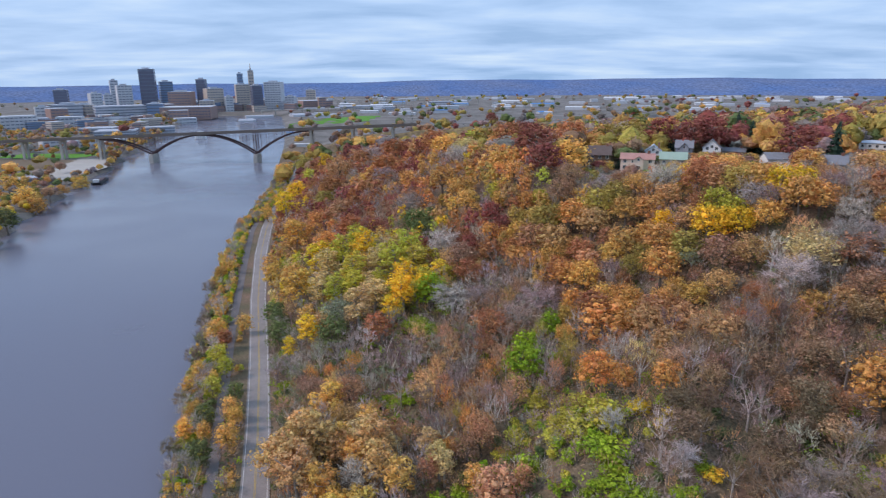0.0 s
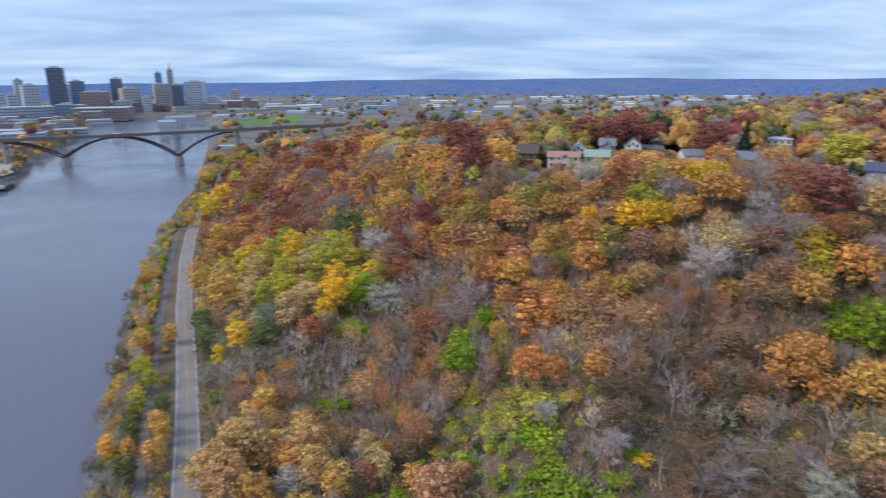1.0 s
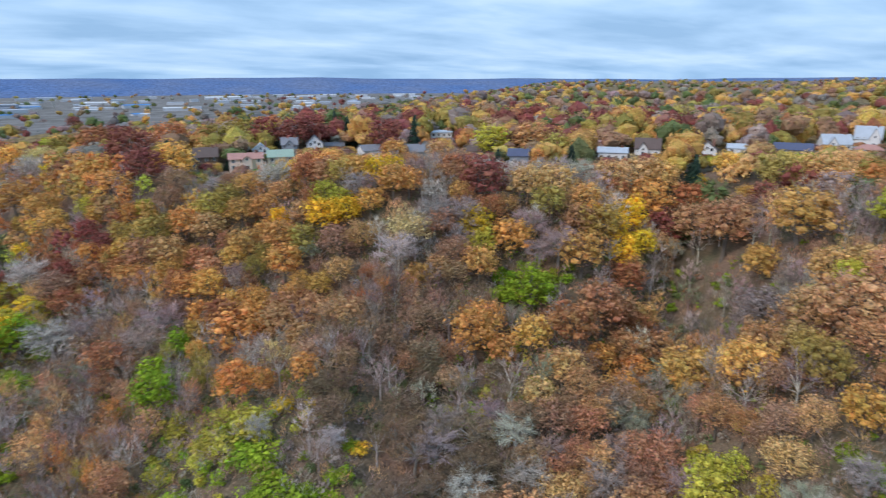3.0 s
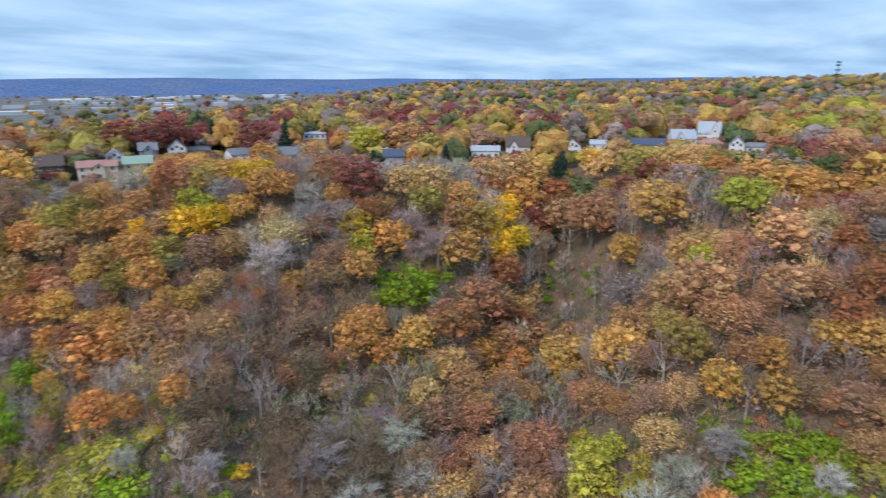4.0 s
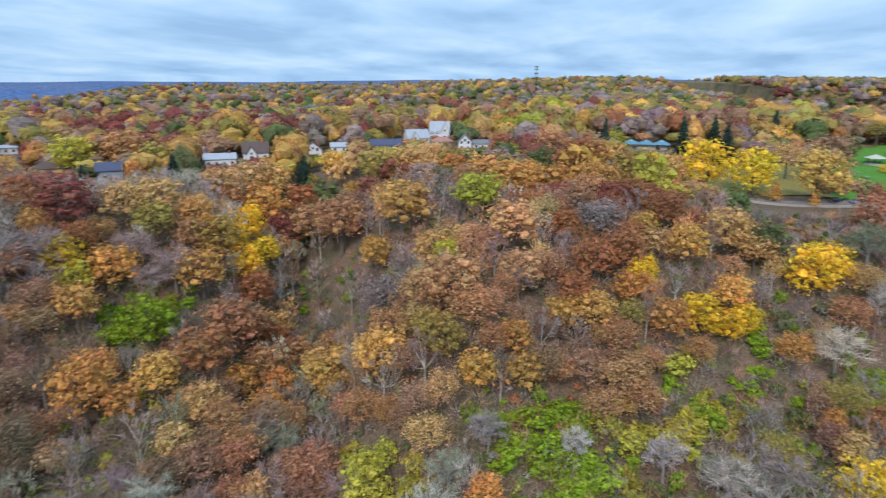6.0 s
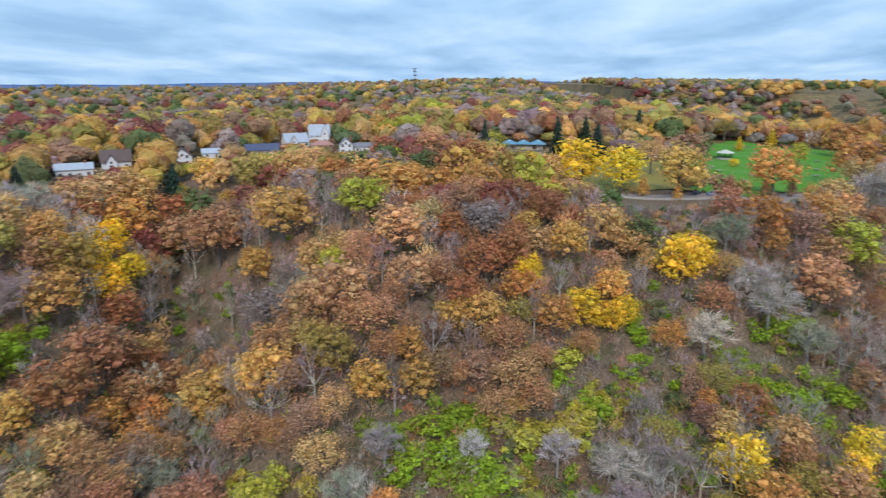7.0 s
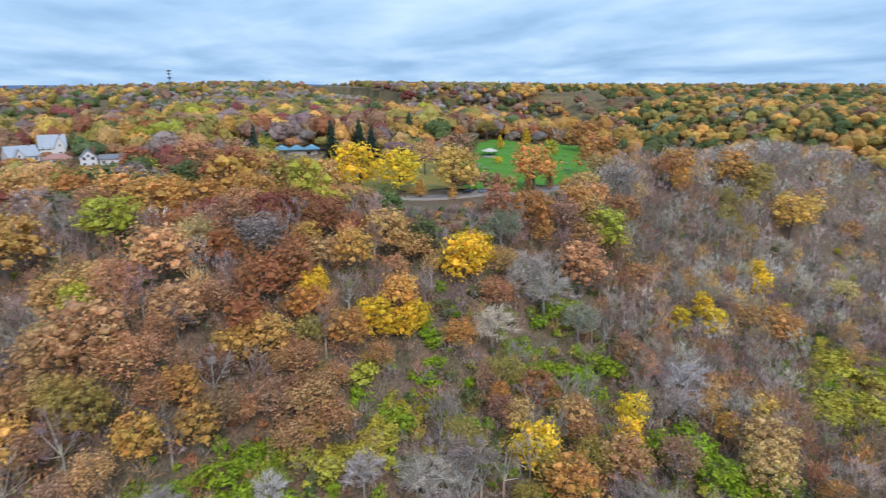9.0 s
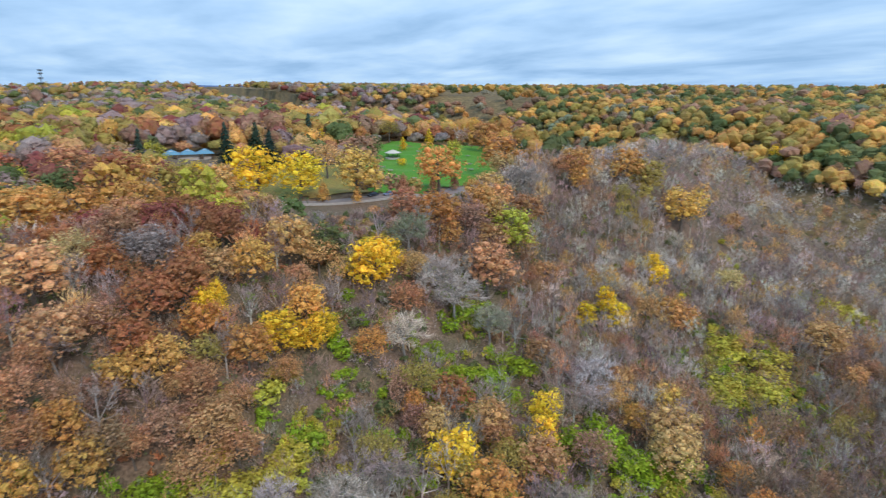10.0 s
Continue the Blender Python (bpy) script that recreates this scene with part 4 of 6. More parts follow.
# ---------------------------------------------------------------- trees
COLOUR = {
    "gold": (0.776, 0.455, 0.133), "yellow": (0.89, 0.6, 0.0559), "lime": (0.56, 0.51, 0.08), "orange": (0.745, 0.35, 0.116),
    "amber": (0.693, 0.375, 0.125), "russet": (0.497, 0.21, 0.0989), "brown": (0.59, 0.32, 0.159), "tan": (0.71, 0.44, 0.19),
    "maroon": (0.342, 0.11, 0.0903), "coral": (0.569, 0.285, 0.163), "dusk": (0.445, 0.265, 0.168), "green": (0.30, 0.42, 0.035),
    "moss": (0.17, 0.21, 0.08), "olive": (0.455, 0.345, 0.0989), "pine": (0.045, 0.08, 0.055), "sage": (0.31, 0.32, 0.215),
    "ash": (0.404, 0.35, 0.308), "plum": (0.404, 0.295, 0.267), "silver": (0.559, 0.505, 0.437), "cream": (0.683, 0.5, 0.232), "umber": (0.279, 0.195, 0.129),
}
WORD = {
    "gold": "golden", "yellow": "bright yellow", "lime": "yellow-green", "orange": "orange", "amber": "amber", "russet": "russet",
    "brown": "brown", "tan": "pale tan", "maroon": "dark red", "coral": "coral red", "dusk": "dull brown", "green": "bright green",
    "moss": "dull green", "olive": "olive", "pine": "dark green", "sage": "grey-green", "ash": "grey", "plum": "purplish grey",
    "silver": "silvery grey", "cream": "cream yellow", "umber": "dark brown",
}


def unit(rng, n):
    v = rng.normal(size=(n, 3))
    return v / np.linalg.norm(v, axis=1, keepdims=True)


def leaf_cloud(rng, centres, radii, n, size, droop=0.25, loose=0.7):
    """n small leaf clumps over the outsides of round clusters: points and faces."""
    w = radii ** 2 / (radii ** 2).sum()
    pick = rng.choice(len(radii), n, p=w)
    way = unit(rng, n)
    way[:, 2] = way[:, 2] * 0.85 + droop
    way /= np.linalg.norm(way, axis=1, keepdims=True)
    pos = centres[pick] + way * (radii[pick] * (0.62 + 0.42 * rng.random(n) ** 0.6))[:, None]
    nor = way + loose * unit(rng, n)
    nor /= np.linalg.norm(nor, axis=1, keepdims=True)
    u = np.cross(nor, unit(rng, n))
    u /= np.linalg.norm(u, axis=1, keepdims=True) + 1e-9
    v = np.cross(nor, u)
    s = size * (0.55 + 0.8 * rng.random(n))
    pts = []
    for a, b in ((-1, -0.65), (0.9, -0.75), (0.05, 1.1)):
        ja, jb = a * (0.6 + 0.8 * rng.random(n)), b * (0.6 + 0.8 * rng.random(n))
        pts.append(pos + u * (ja * s)[:, None] + v * (jb * s)[:, None])
    return np.stack(pts, 1).reshape(-1, 3), np.arange(3 * n).reshape(-1, 3)


ICO_V, ICO_F = [], []
for i in range(12):
    if i < 2:
        ICO_V.append((0, 0, 1 - 2 * i))
    else:
        k = i - 2
        ICO_V.append((0.894 * math.cos(k * math.pi / 5), 0.894 * math.sin(k * math.pi / 5), 0.447 * (1 if k % 2 == 0 else -1)))
for k in range(0, 10, 2):
    a, b2, c2, d2 = k + 2, (k + 2) % 10 + 2, (k + 1) % 10 + 2, (k + 3) % 10 + 2
    ICO_F += [(0, a, b2), (1, d2, c2), (a, c2, b2), (b2, c2, d2)]
ICO = (np.array(ICO_V), np.array(ICO_F))
OCTA = (np.array([(1, 0, 0), (0, 1, 0), (-1, 0, 0), (0, -1, 0), (0, 0, 1), (0, 0, -1)], float) * 1.15,
        np.array([(0, 1, 4), (1, 2, 4), (2, 3, 4), (3, 0, 4), (1, 0, 5), (2, 1, 5), (3, 2, 5), (0, 3, 5)]))


def inner_mass(rng, centres, radii, share, lump):
    """The dense inside of each cluster of leaves: a rough lump."""
    m, k = len(radii), len(lump[0])
    jit = 1 + 0.16 * rng.normal(size=(m, k, 1))
    v = centres[:, None, :] + lump[0][None] * jit * (radii * share)[:, None, None]
    f = lump[1][None] + (np.arange(m) * k)[:, None, None]
    return v.reshape(-1, 3), f.reshape(-1, 3)


def full_crown(rng, centres, radii, n, size, droop=0.25, loose=0.6, share=0.36, lump=ICO):
    v, f = leaf_cloud(rng, centres, radii, n, size, droop, loose)
    v2, f2 = inner_mass(rng, centres[:-2], radii[:-2], share, lump)
    return np.concatenate([v, v2]), np.concatenate([f, f2 + len(v)])


def crown_clusters(rng, high, wide, low, count, lean=0.0):
    """Round clusters of leaves that together make a crown."""
    ang = np.arange(count) * 2.39996 + rng.random() * 6
    t = (np.arange(count) + 0.5) / count
    zz = low + (high - low) * (0.18 + 0.70 * t)
    env = np.sqrt(np.clip(1 - ((t - 0.32) / 0.80) ** 2, 0.03, 1))
    rad = wide * env * (0.45 + 0.35 * rng.random(count))
    c = np.stack([np.cos(ang) * rad, np.sin(ang) * rad, zz + rng.normal(size=count) * 0.3], -1)
    r = wide * (0.30 + 0.16 * rng.random(count)) * (0.75 + 0.4 * env)
    heart = np.array([[0, 0, low + 0.62 * (high - low)], [0, 0, low + 0.36 * (high - low)]])
    return np.concatenate([c, heart]), np.concatenate([r, [0.62 * wide, 0.66 * wide]])


def twig_fan(rng, tips, n, length, width, spread=0.8):
    """Thin twigs that spray outwards from the limbs' ends."""
    pick = rng.integers(len(tips), size=n)
    base, way = tips[pick, :3], tips[pick, 3:]
    way = way + spread * unit(rng, n)
    way[:, 2] += 0.25
    way /= np.linalg.norm(way, axis=1, keepdims=True)
    off = base + 0.55 * length * unit(rng, n) * rng.random((n, 1))
    L = length * (0.5 + 0.9 * rng.random(n))
    side = np.cross(way, unit(rng, n))
    side /= np.linalg.norm(side, axis=1, keepdims=True) + 1e-9
    side *= (width * (0.6 + 0.8 * rng.random(n)))[:, None]
    pts = np.stack([off - side, off + side, off + way * L[:, None] + 0.15 * L[:, None] * unit(rng, n)], 1)
    return pts.reshape(-1, 3), np.arange(3 * n).reshape(-1, 3)


def wooden(rng, high, ends, thick, sides=5, fork=0.35):
    """A trunk that forks into limbs towards the ends given. Also the tips with their directions."""
    s = Shape()
    bend = Vector((rng.normal() * 0.35, rng.normal() * 0.35, 0))
    foot, knee = Vector((0, 0, -1.5)), Vector((0, 0, high * fork)) + bend
    s.tube(foot, knee, thick * 1.25, thick * 0.85, sides + 2, cap=False)
    top = Vector((bend.x * 1.6, bend.y * 1.6, high * 0.72))
    s.tube(knee, top, thick * 0.85, thick * 0.35, sides, cap=False)
    tips = []
    for e in ends:
        e = Vector(e)
        u = 0.15 + 0.6 * rng.random()
        a = knee.lerp(top, min(u, 0.9))
        a.z = min(a.z, e.z - 0.1 * high) if e.z > knee.z else knee.z * 0.9
        m = a.lerp(e, 0.5) + Vector((0, 0, 0.06 * high)) + Vector(rng.normal(size=3)) * 0.04 * high
        s.tube(a, m, thick * 0.42, thick * 0.27, 4, cap=False)
        s.tube(m, e, thick * 0.27, thick * 0.10, 3, cap=False)
        d = (e - m).normalized()
        tips.append((*e, *d))
        tips.append((*m.lerp(e, 0.5), *(d + Vector((0, 0, 0.4))).normalized()))
    return s, np.array(tips)


def raw(name, verts, faces):
    me = bpy.data.meshes.new(name)
    me.from_pydata(verts.tolist(), [], faces.tolist())
    return me


STAND = {}


def stand_in(kind, name, crown_mesh, crown_name, wood, bark, height, width, crown_mat):
    co = np.empty(len(crown_mesh.vertices) * 3)
    crown_mesh.vertices.foreach_get("co", co)
    co = co.reshape(-1, 3)
    width = float(np.percentile(np.hypot(co[:, 0], co[:, 1]), 88))
    height = float(co[:, 2].max())
    STAND.setdefault(kind, []).append((name, crown_mesh, crown_name, wood.mesh("trunk") if isinstance(wood, Shape) else wood, bark, height, width, crown_mat))


rng = np.random.default_rng(7)
for k in range(4):   # broad, clumpy oaks
    c, r = crown_clusters(rng, 14, 5.6, 4.0, 27)
    v, f = full_crown(rng, c, r * 0.84, 1280, 0.27)
    w, _ = wooden(rng, 14, c[::2], 0.34)
    stand_in("oak", "oak_tree", raw("crown", v, f), "crown", w, BARK, 14, 6.2, LEAF)
for k in range(3):   # dense round maples
    c, r = crown_clusters(rng, 14, 4.8, 1.6, 26)
    v, f = full_crown(rng, c, r * 0.96, 1250, 0.27)
    w, _ = wooden(rng, 14, c[::3], 0.30)
    stand_in("maple", "maple_tree", raw("crown", v, f), "crown", w, BARK, 14, 5.4, LEAF)
for k in range(3):   # tall, loose cottonwoods
    c, r = crown_clusters(rng, 17, 2.9, 4.0, 20)
    v, f = full_crown(rng, c, r * 0.95, 900, 0.27)
    w, _ = wooden(rng, 17, c[::2], 0.26, fork=0.5)
    stand_in("cottonwood", "cottonwood_tree", raw("crown", v, f), "crown", w, PALE_BARK, 17, 3.7, LEAF)
for k in range(5):   # bare trees
    c, r = crown_clusters(rng, 14, 5.0, 5.0, 20)
    w, tips = wooden(rng, 14, c * np.array([1.05, 1.05, 1.04]), 0.27)
    v, f = twig_fan(rng, tips, 1350, 1.9, 0.05, 1.0)
    stand_in("bare", "bare_tree", raw("crown", v, f), "crown", w, PALE_BARK, 14, 5.6, TWIG)
for k in range(4):   # trees with their last dry leaves
    c, r = crown_clusters(rng, 13, 4.6, 4.5, 16)
    w, tips = wooden(rng, 13, c, 0.25)
    v, f = twig_fan(rng, tips, 520, 1.8, 0.05, 1.0)
    v2, f2 = leaf_cloud(rng, c, r * 0.95, 900, 0.235)
    me = bpy.data.meshes.new("crown")
    me.from_pydata(v.tolist() + v2.tolist(), [], f.tolist() + (f2 + len(v)).tolist())
    stand_in("thin", "thinning_tree", me, "crown", w, BARK, 13, 5.2, LEAF)
for k in range(3):   # leafy shrubs
    c, r = crown_clusters(rng, 4.2, 2.2, 0.2, 9)
    v, f = full_crown(rng, c, r * 1.15, 420, 0.21, 0.3)
    w, _ = wooden(rng, 3.5, c[::2], 0.07, 3)
    stand_in("shrub", "shrub", raw("foliage", v, f), "foliage", w, BARK, 4.2, 2.8, LEAF)
for k in range(2):   # spruces
    vs, fs, n0 = [], [], 0
    for lvl in range(15):
        t = lvl / 15
        rr = 3.9 * (1 - t) ** 0.9 + 0.25
        m = int(40 * (1 - t)) + 9
        a = rng.random(m) * 6.283
        zz = 1.5 + 16.5 * t + rng.normal(size=m) * 0.25
        for ang, z0 in zip(a, zz):
            d = np.array([math.cos(ang), math.sin(ang), 0.0])
            q = np.array([-d[1], d[0], 0.0])
            L = rr * (0.75 + 0.4 * rng.random())
            wd = 0.55 * (1 - 0.5 * t)
            pts = [d * 0.1 + [0, 0, z0 + 0.5], d * L * 0.55 + q * wd + [0, 0, z0 - 0.05], d * L + [0, 0, z0 - 0.75], d * L * 0.55 - q * wd + [0, 0, z0 - 0.2]]
            vs += [tuple(p) for p in pts]
            fs.append((n0, n0 + 1, n0 + 2, n0 + 3))
            n0 += 4
    w = Shape().tube((0, 0, -1), (0, 0, 17.5), 0.3, 0.05, 6)
    me = bpy.data.meshes.new("crown")
    me.from_pydata(vs, [], fs)
    stand_in("spruce", "spruce_tree", me, "crown", w, BARK, 18, 3.9, LEAF)
for k in range(2):   # small pointed park trees
    t = (np.arange(9) + 0.5) / 9
    c = np.stack([0.25 * np.cos(t * 40), 0.25 * np.sin(t * 40), 1.2 + 6.6 * t], -1)
    r = 1.75 * (1 - t) ** 0.7 + 0.35
    v, f = full_crown(rng, c, r, 520, 0.23)
    w, _ = wooden(rng, 7.5, c[::3], 0.12, 4)
    stand_in("cone", "young_tree", raw("crown", v, f), "crown", w, BARK, 8, 1.9, LEAF)

def tree_height(kind, radius):
    return {"shrub": 1.5 * radius, "cone": 4.0 * radius, "cottonwood": 3.0 * radius + 5, "spruce": 20.0}.get(kind, 1.75 * radius + 4.5)


def headroom(x, y, lawns=False):
    """How high a tree may reach without closing off the houses and lawns behind it from the valley."""
    best = 1e9
    for hx, hy, half, hz in OPEN_VIEWS + (LAWN_VIEWS if lawns else []):
        ex = 1 + 0.26 * max(0, math.degrees(math.atan2(hx, hy)) - 15)
        dx, dy = hx - ex, hy - 4
        r = math.hypot(dx, dy)
        s, o = ((x - ex) * dx + (y - 4) * dy) / r, abs((x - ex) * dy - (y - 4) * dx) / r
        if 60 < s < r - 3 and o < half * s / r + 2.5:
            best = min(best, 120 + (hz - 120) * s / r)
    return best


OPEN_VIEWS = [(x, y, half, ground_at(x, y) + (2.6 if x > 390 or y > 250 else 1.5)) for x, y, half in HOUSES]
LAWN_VIEWS = [(x, y, 14, ground_at(x, y) + 0.8) for x, y in ((340, -70), (352, -96), (372, -118), (322, -48), (330, -112), (388, -22), (372, -10))]
PLACED = []     # x, y, radius of every tree that stands
COUNT = {}
NAMED = []


def plant(kind, colour, x, y, radius=None, height=None, where="on the wooded bluff", group="", seed=None):
    """One tree with trunk and crown."""
    opts = STAND[kind]
    k = random.randrange(len(opts))
    name, crown, crown_name, wood, bark, h0, r0, mat = opts[k]
    radius = radius or r0 * random.uniform(0.75, 1.15)
    if kind == "cottonwood":
        radius *= 1.2
    s = radius / r0
    if kind == "spruce":
        s, height = min(max(s, 1.5), 1.9), height or 20 * random.uniform(0.9, 1.12)
    sz = (height or tree_height(kind, radius) * random.uniform(0.95, 1.06)) / h0
    room = headroom(x, y) - ground_at(x, y)
    if sz * h0 > room:
        if room < 3:
            return None
        cut = room / (sz * h0)
        sz, s, radius = sz * cut, s * max(cut, 0.6), radius * max(cut, 0.6)
    c = COLOUR[colour]
    j = [random.gauss(1, 0.04) for _ in range(3)]
    g = random.gauss(1, 0.1)
    leaf = (*[max(0.01, a * b * g) for a, b in zip(c, j)], 1)
    words = {"bare": "leafless tree with %s twigs", "thin": "half-bare tree with sparse %s leaves", "oak": "broad %s autumn oak tree",
             "maple": "rounded %s autumn maple tree", "cottonwood": "tall slender %s cottonwood tree", "shrub": "low %s leafy shrub",
             "spruce": "tall %s spruce tree", "cone": "small pointed %s ornamental tree"}[kind] % WORD[colour]
    ob = thing(name, words + " " + where, "shrub" if kind == "shrub" else "tree", group=group or name.replace("_", " ") + "s " + where)
    ob.matrix_basis = pose(x, y, ground_at(x, y), random.gauss(0, 2), random.gauss(0, 2), random.uniform(0, 360)) @ Matrix.Diagonal((s, s, sz, 1))
    part("trunk" if kind != "shrub" else "stem", wood, bark, ob)
    cr = part(crown_name, crown, mat, ob)
    cr.color = leaf
    PLACED.append((x, y, radius))
    NAMED.append((kind, colour))
    COUNT[kind] = COUNT.get(kind, 0) + 1
    return ob


class Woods:
    """Many trees too far off or too many to count, as one mesh whose leaves carry their colour."""

    def __init__(self):
        self.v, self.f, self.c, self.n = [], [], [], 0
        self.rng = np.random.default_rng(11)

    def leafy(self, x, y, z, radius, high, colour, n, size, count=8, loose=0.35, solid=True):
        c, r = crown_clusters(self.rng, high, radius * 0.82, high * 0.22, count)
        v, f = full_crown(self.rng, c, r * 1.1, n, size, 0.45, loose, 0.46, OCTA) if solid else leaf_cloud(self.rng, c, r * 1.1, n, size, 0.45, loose)
        self._take(v + [x, y, z], f, colour)

    def dome(self, x, y, z, radius, high, colour, n, size):
        """A broad closed crown as it looks from far off: a few rough lobes under a ragged coat of leaves."""
        rng = self.rng
        tall = high * 0.46
        m = 5 if size < 0.85 else (3 if size < 1.5 else 2)
        ang = rng.random() * 6.3 + np.arange(m) * 2.4
        out = 0.50 * (0.6 + 0.6 * rng.random(m))
        mid = np.stack([np.cos(ang) * out, np.sin(ang) * out, 0.5 * rng.random(m) - 0.28], -1)
        big = 0.40 + 0.18 * rng.random(m)
        mid[0], big[0] = (0, 0, 0.22), 0.66
        lump, f0 = inner_mass(rng, mid, big, 0.92, ICO)
        pick = rng.choice(m, n, p=big ** 2 / (big ** 2).sum())
        way = unit(rng, n)
        way[:, 2] = np.abs(way[:, 2]) * 1.2 - 0.3
        way += 0.6 * mid[pick]
        way /= np.linalg.norm(way, axis=1, keepdims=True)
        pos = mid[pick] + way * (big[pick] * (0.88 + 0.22 * rng.random(n)))[:, None]
        nor = way + 0.4 * unit(rng, n)
        u = np.cross(nor, unit(rng, n))
        u /= np.linalg.norm(u, axis=1, keepdims=True) + 1e-9
        v = np.cross(nor, u)
        v /= np.linalg.norm(v, axis=1, keepdims=True) + 1e-9
        box = np.array([radius, radius, tall])
        s = size * (0.6 + 0.8 * rng.random(n))
        leaves = np.stack([pos * box + u * (a * s)[:, None] + v * (b2 * s)[:, None] for a, b2 in ((-1, -0.65), (0.9, -0.75), (0.05, 1.1))], 1).reshape(-1, 3)
        pts = np.concatenate([leaves, lump * box]) + [x, y, z + high - tall]
        self._take(pts, np.concatenate([np.arange(3 * n).reshape(-1, 3), f0 + 3 * n]), colour, 0.9)

    def bare(self, x, y, z, radius, high, colour, n, length, width, limbs=False):
        c, r = crown_clusters(self.rng, high, radius * 0.9, high * 0.3, 12)
        way = c - [0, 0, high * 0.3]
        way = way / np.linalg.norm(way, axis=1, keepdims=True)
        v, f = twig_fan(self.rng, np.concatenate([c, way], 1), n, length, width)
        self._take(v + [x, y, z], f, colour, self.rng.uniform(0.65, 1.5))
        if limbs:
            s, radius = Shape(), float(radius)
            fork = Vector((0, 0, float(high) * 0.38))
            s.tube((0, 0, -1), fork, 0.03 * radius + 0.14, 0.03 * radius + 0.08, 4, cap=False)
            for e in c[::2]:
                s.tube(fork, Vector(e), 0.02 * radius + 0.06, 0.05, 3, cap=False)
            self._take(np.array(s.v) + [x, y, z], np.array([(q[0], q[1], q[2]) for q in s.f] + [(q[0], q[2], q[3]) for q in s.f]), random.choice(["silver", "silver", "silver", "plum"]))

    def spire(self, x, y, z, radius, high, colour, n, size):
        t = self.rng.random(9) * 0.9
        c = np.stack([0 * t, 0 * t, high * (0.1 + 0.88 * t)], -1)
        v, f = leaf_cloud(self.rng, c, radius * (1 - t) + 0.2, n, size, 0.1)
        self._take(v + [x, y, z], f, colour)

    def _take(self, v, f, colour, deep=1.0):
        g = deep * self.rng.normal(1, 0.12) * (1 + 0.05 * self.rng.normal(size=3))
        self.v.append(v)
        self.f.append(f + self.n)
        self.c.append(np.tile([*np.clip(np.array(COLOUR[colour]) * g, 0.01, 1), 1.0], (len(v), 1)))
        self.n += len(v)

    def build(self, name, label, category="woodland"):
        if not self.v:
            return
        v, f, c = np.concatenate(self.v), np.concatenate(self.f), np.concatenate(self.c)
        me = bpy.data.meshes.new(name)
        me.from_pydata(v.tolist(), [], f.tolist())
        at = me.color_attributes.new("leaf_colour", "FLOAT_COLOR", "POINT")
        at.data.foreach_set("color", c.ravel())
        return tagged(part(name, me, WOODS), label, category, kind="stuff")
# ---------------------------------------------------------------- trees that can be told apart: x, y, crown radius
for x, y, r in [(-125, 747, 9.5), (-132, 903, 7.4), (-101, 516, 4.8), (35, 402, 8.3), (27, 314, 3.0), (50, 282, 3.3), (-51, 313, 6.7), (-23, 149, 3.5), (202, 244, 8.6), (260, 128, 7.2), (307, 133, 5.7), (250, -158, 4.8), (378, -517, 9.5), (349, -510, 8.8), (456, -553, 9.5), (256, -60, 9.2), (87, 295, 9.5), (105, 291, 3.4), (175, 289, 6.3), (625, 1901, 9.5), (-397, 685, 9.5), (-342, 612, 9.5), (-354, 746, 9.0)]:
    plant('maple', 'gold', x, y, r)
for x, y, r in [(-102, 774, 9.5), (63, 410, 9.5), (55, 265, 4.3), (99, 196, 5.5), (257, 282, 7.6), (233, 197, 7.6), (243, 98, 8.8), (259, -202, 8.7), (243, 1, 8.2), (601, -158, 9.5), (127, 355, 9.4), (149, 378, 9.5), (172, 315, 6.8)]:
    plant('maple', 'olive', x, y, r)
for x, y, r in [(-82, 554, 9.5), (127, 191, 4.9), (133, 189, 4.1), (-19, 273, 5.0), (-15, 168, 2.4), (178, 133, 3.4), (180, 121, 5.6), (185, 127, 3.9), (177, -2, 3.4), (191, -44, 6.3), (174, -27, 3.3), (150, -78, 4.3), (199, -170, 2.5), (172, -1, 3.9), (432, -510, 9.5), (266, -23, 9.4), (266, -40, 8.4), (279, -5, 5.5), (466, 682, 9.5)]:
    plant('maple', 'yellow', x, y, r)
for x, y, r in [(-78, 630, 8.4), (49, 292, 4.0), (112, 203, 5.2), (231, 238, 9.2), (140, 149, 5.2), (174, 51, 4.1), (307, 57, 5.0), (119, 54, 4.1), (121, 50, 2.5), (217, -105, 7.9), (347, -142, 4.5), (354, 11, 6.2)]:
    plant('maple', 'lime', x, y, r)
for x, y, r in [(-68, 673, 4.8), (-81, 485, 6.5), (4, 244, 4.0), (195, -132, 2.8)]:
    plant('cottonwood', 'yellow', x, y, r)
for x, y, r in [(-49, 408, 5.6), (16, 338, 3.6), (132, 242, 3.4), (136, 197, 5.0), (210, 188, 3.8), (251, 71, 7.1), (265, -98, 9.1), (283, -136, 9.4), (127, 286, 7.6)]:
    plant('maple', 'orange', x, y, r)
for x, y, r in [(-47, 451, 7.1), (65, 246, 7.0), (83, 239, 6.5), (90, 240, 5.7), (89, 206, 3.9), (167, 143, 6.3), (174, 127, 7.6), (162, 1, 3.3)]:
    plant('oak', 'olive', x, y, r)
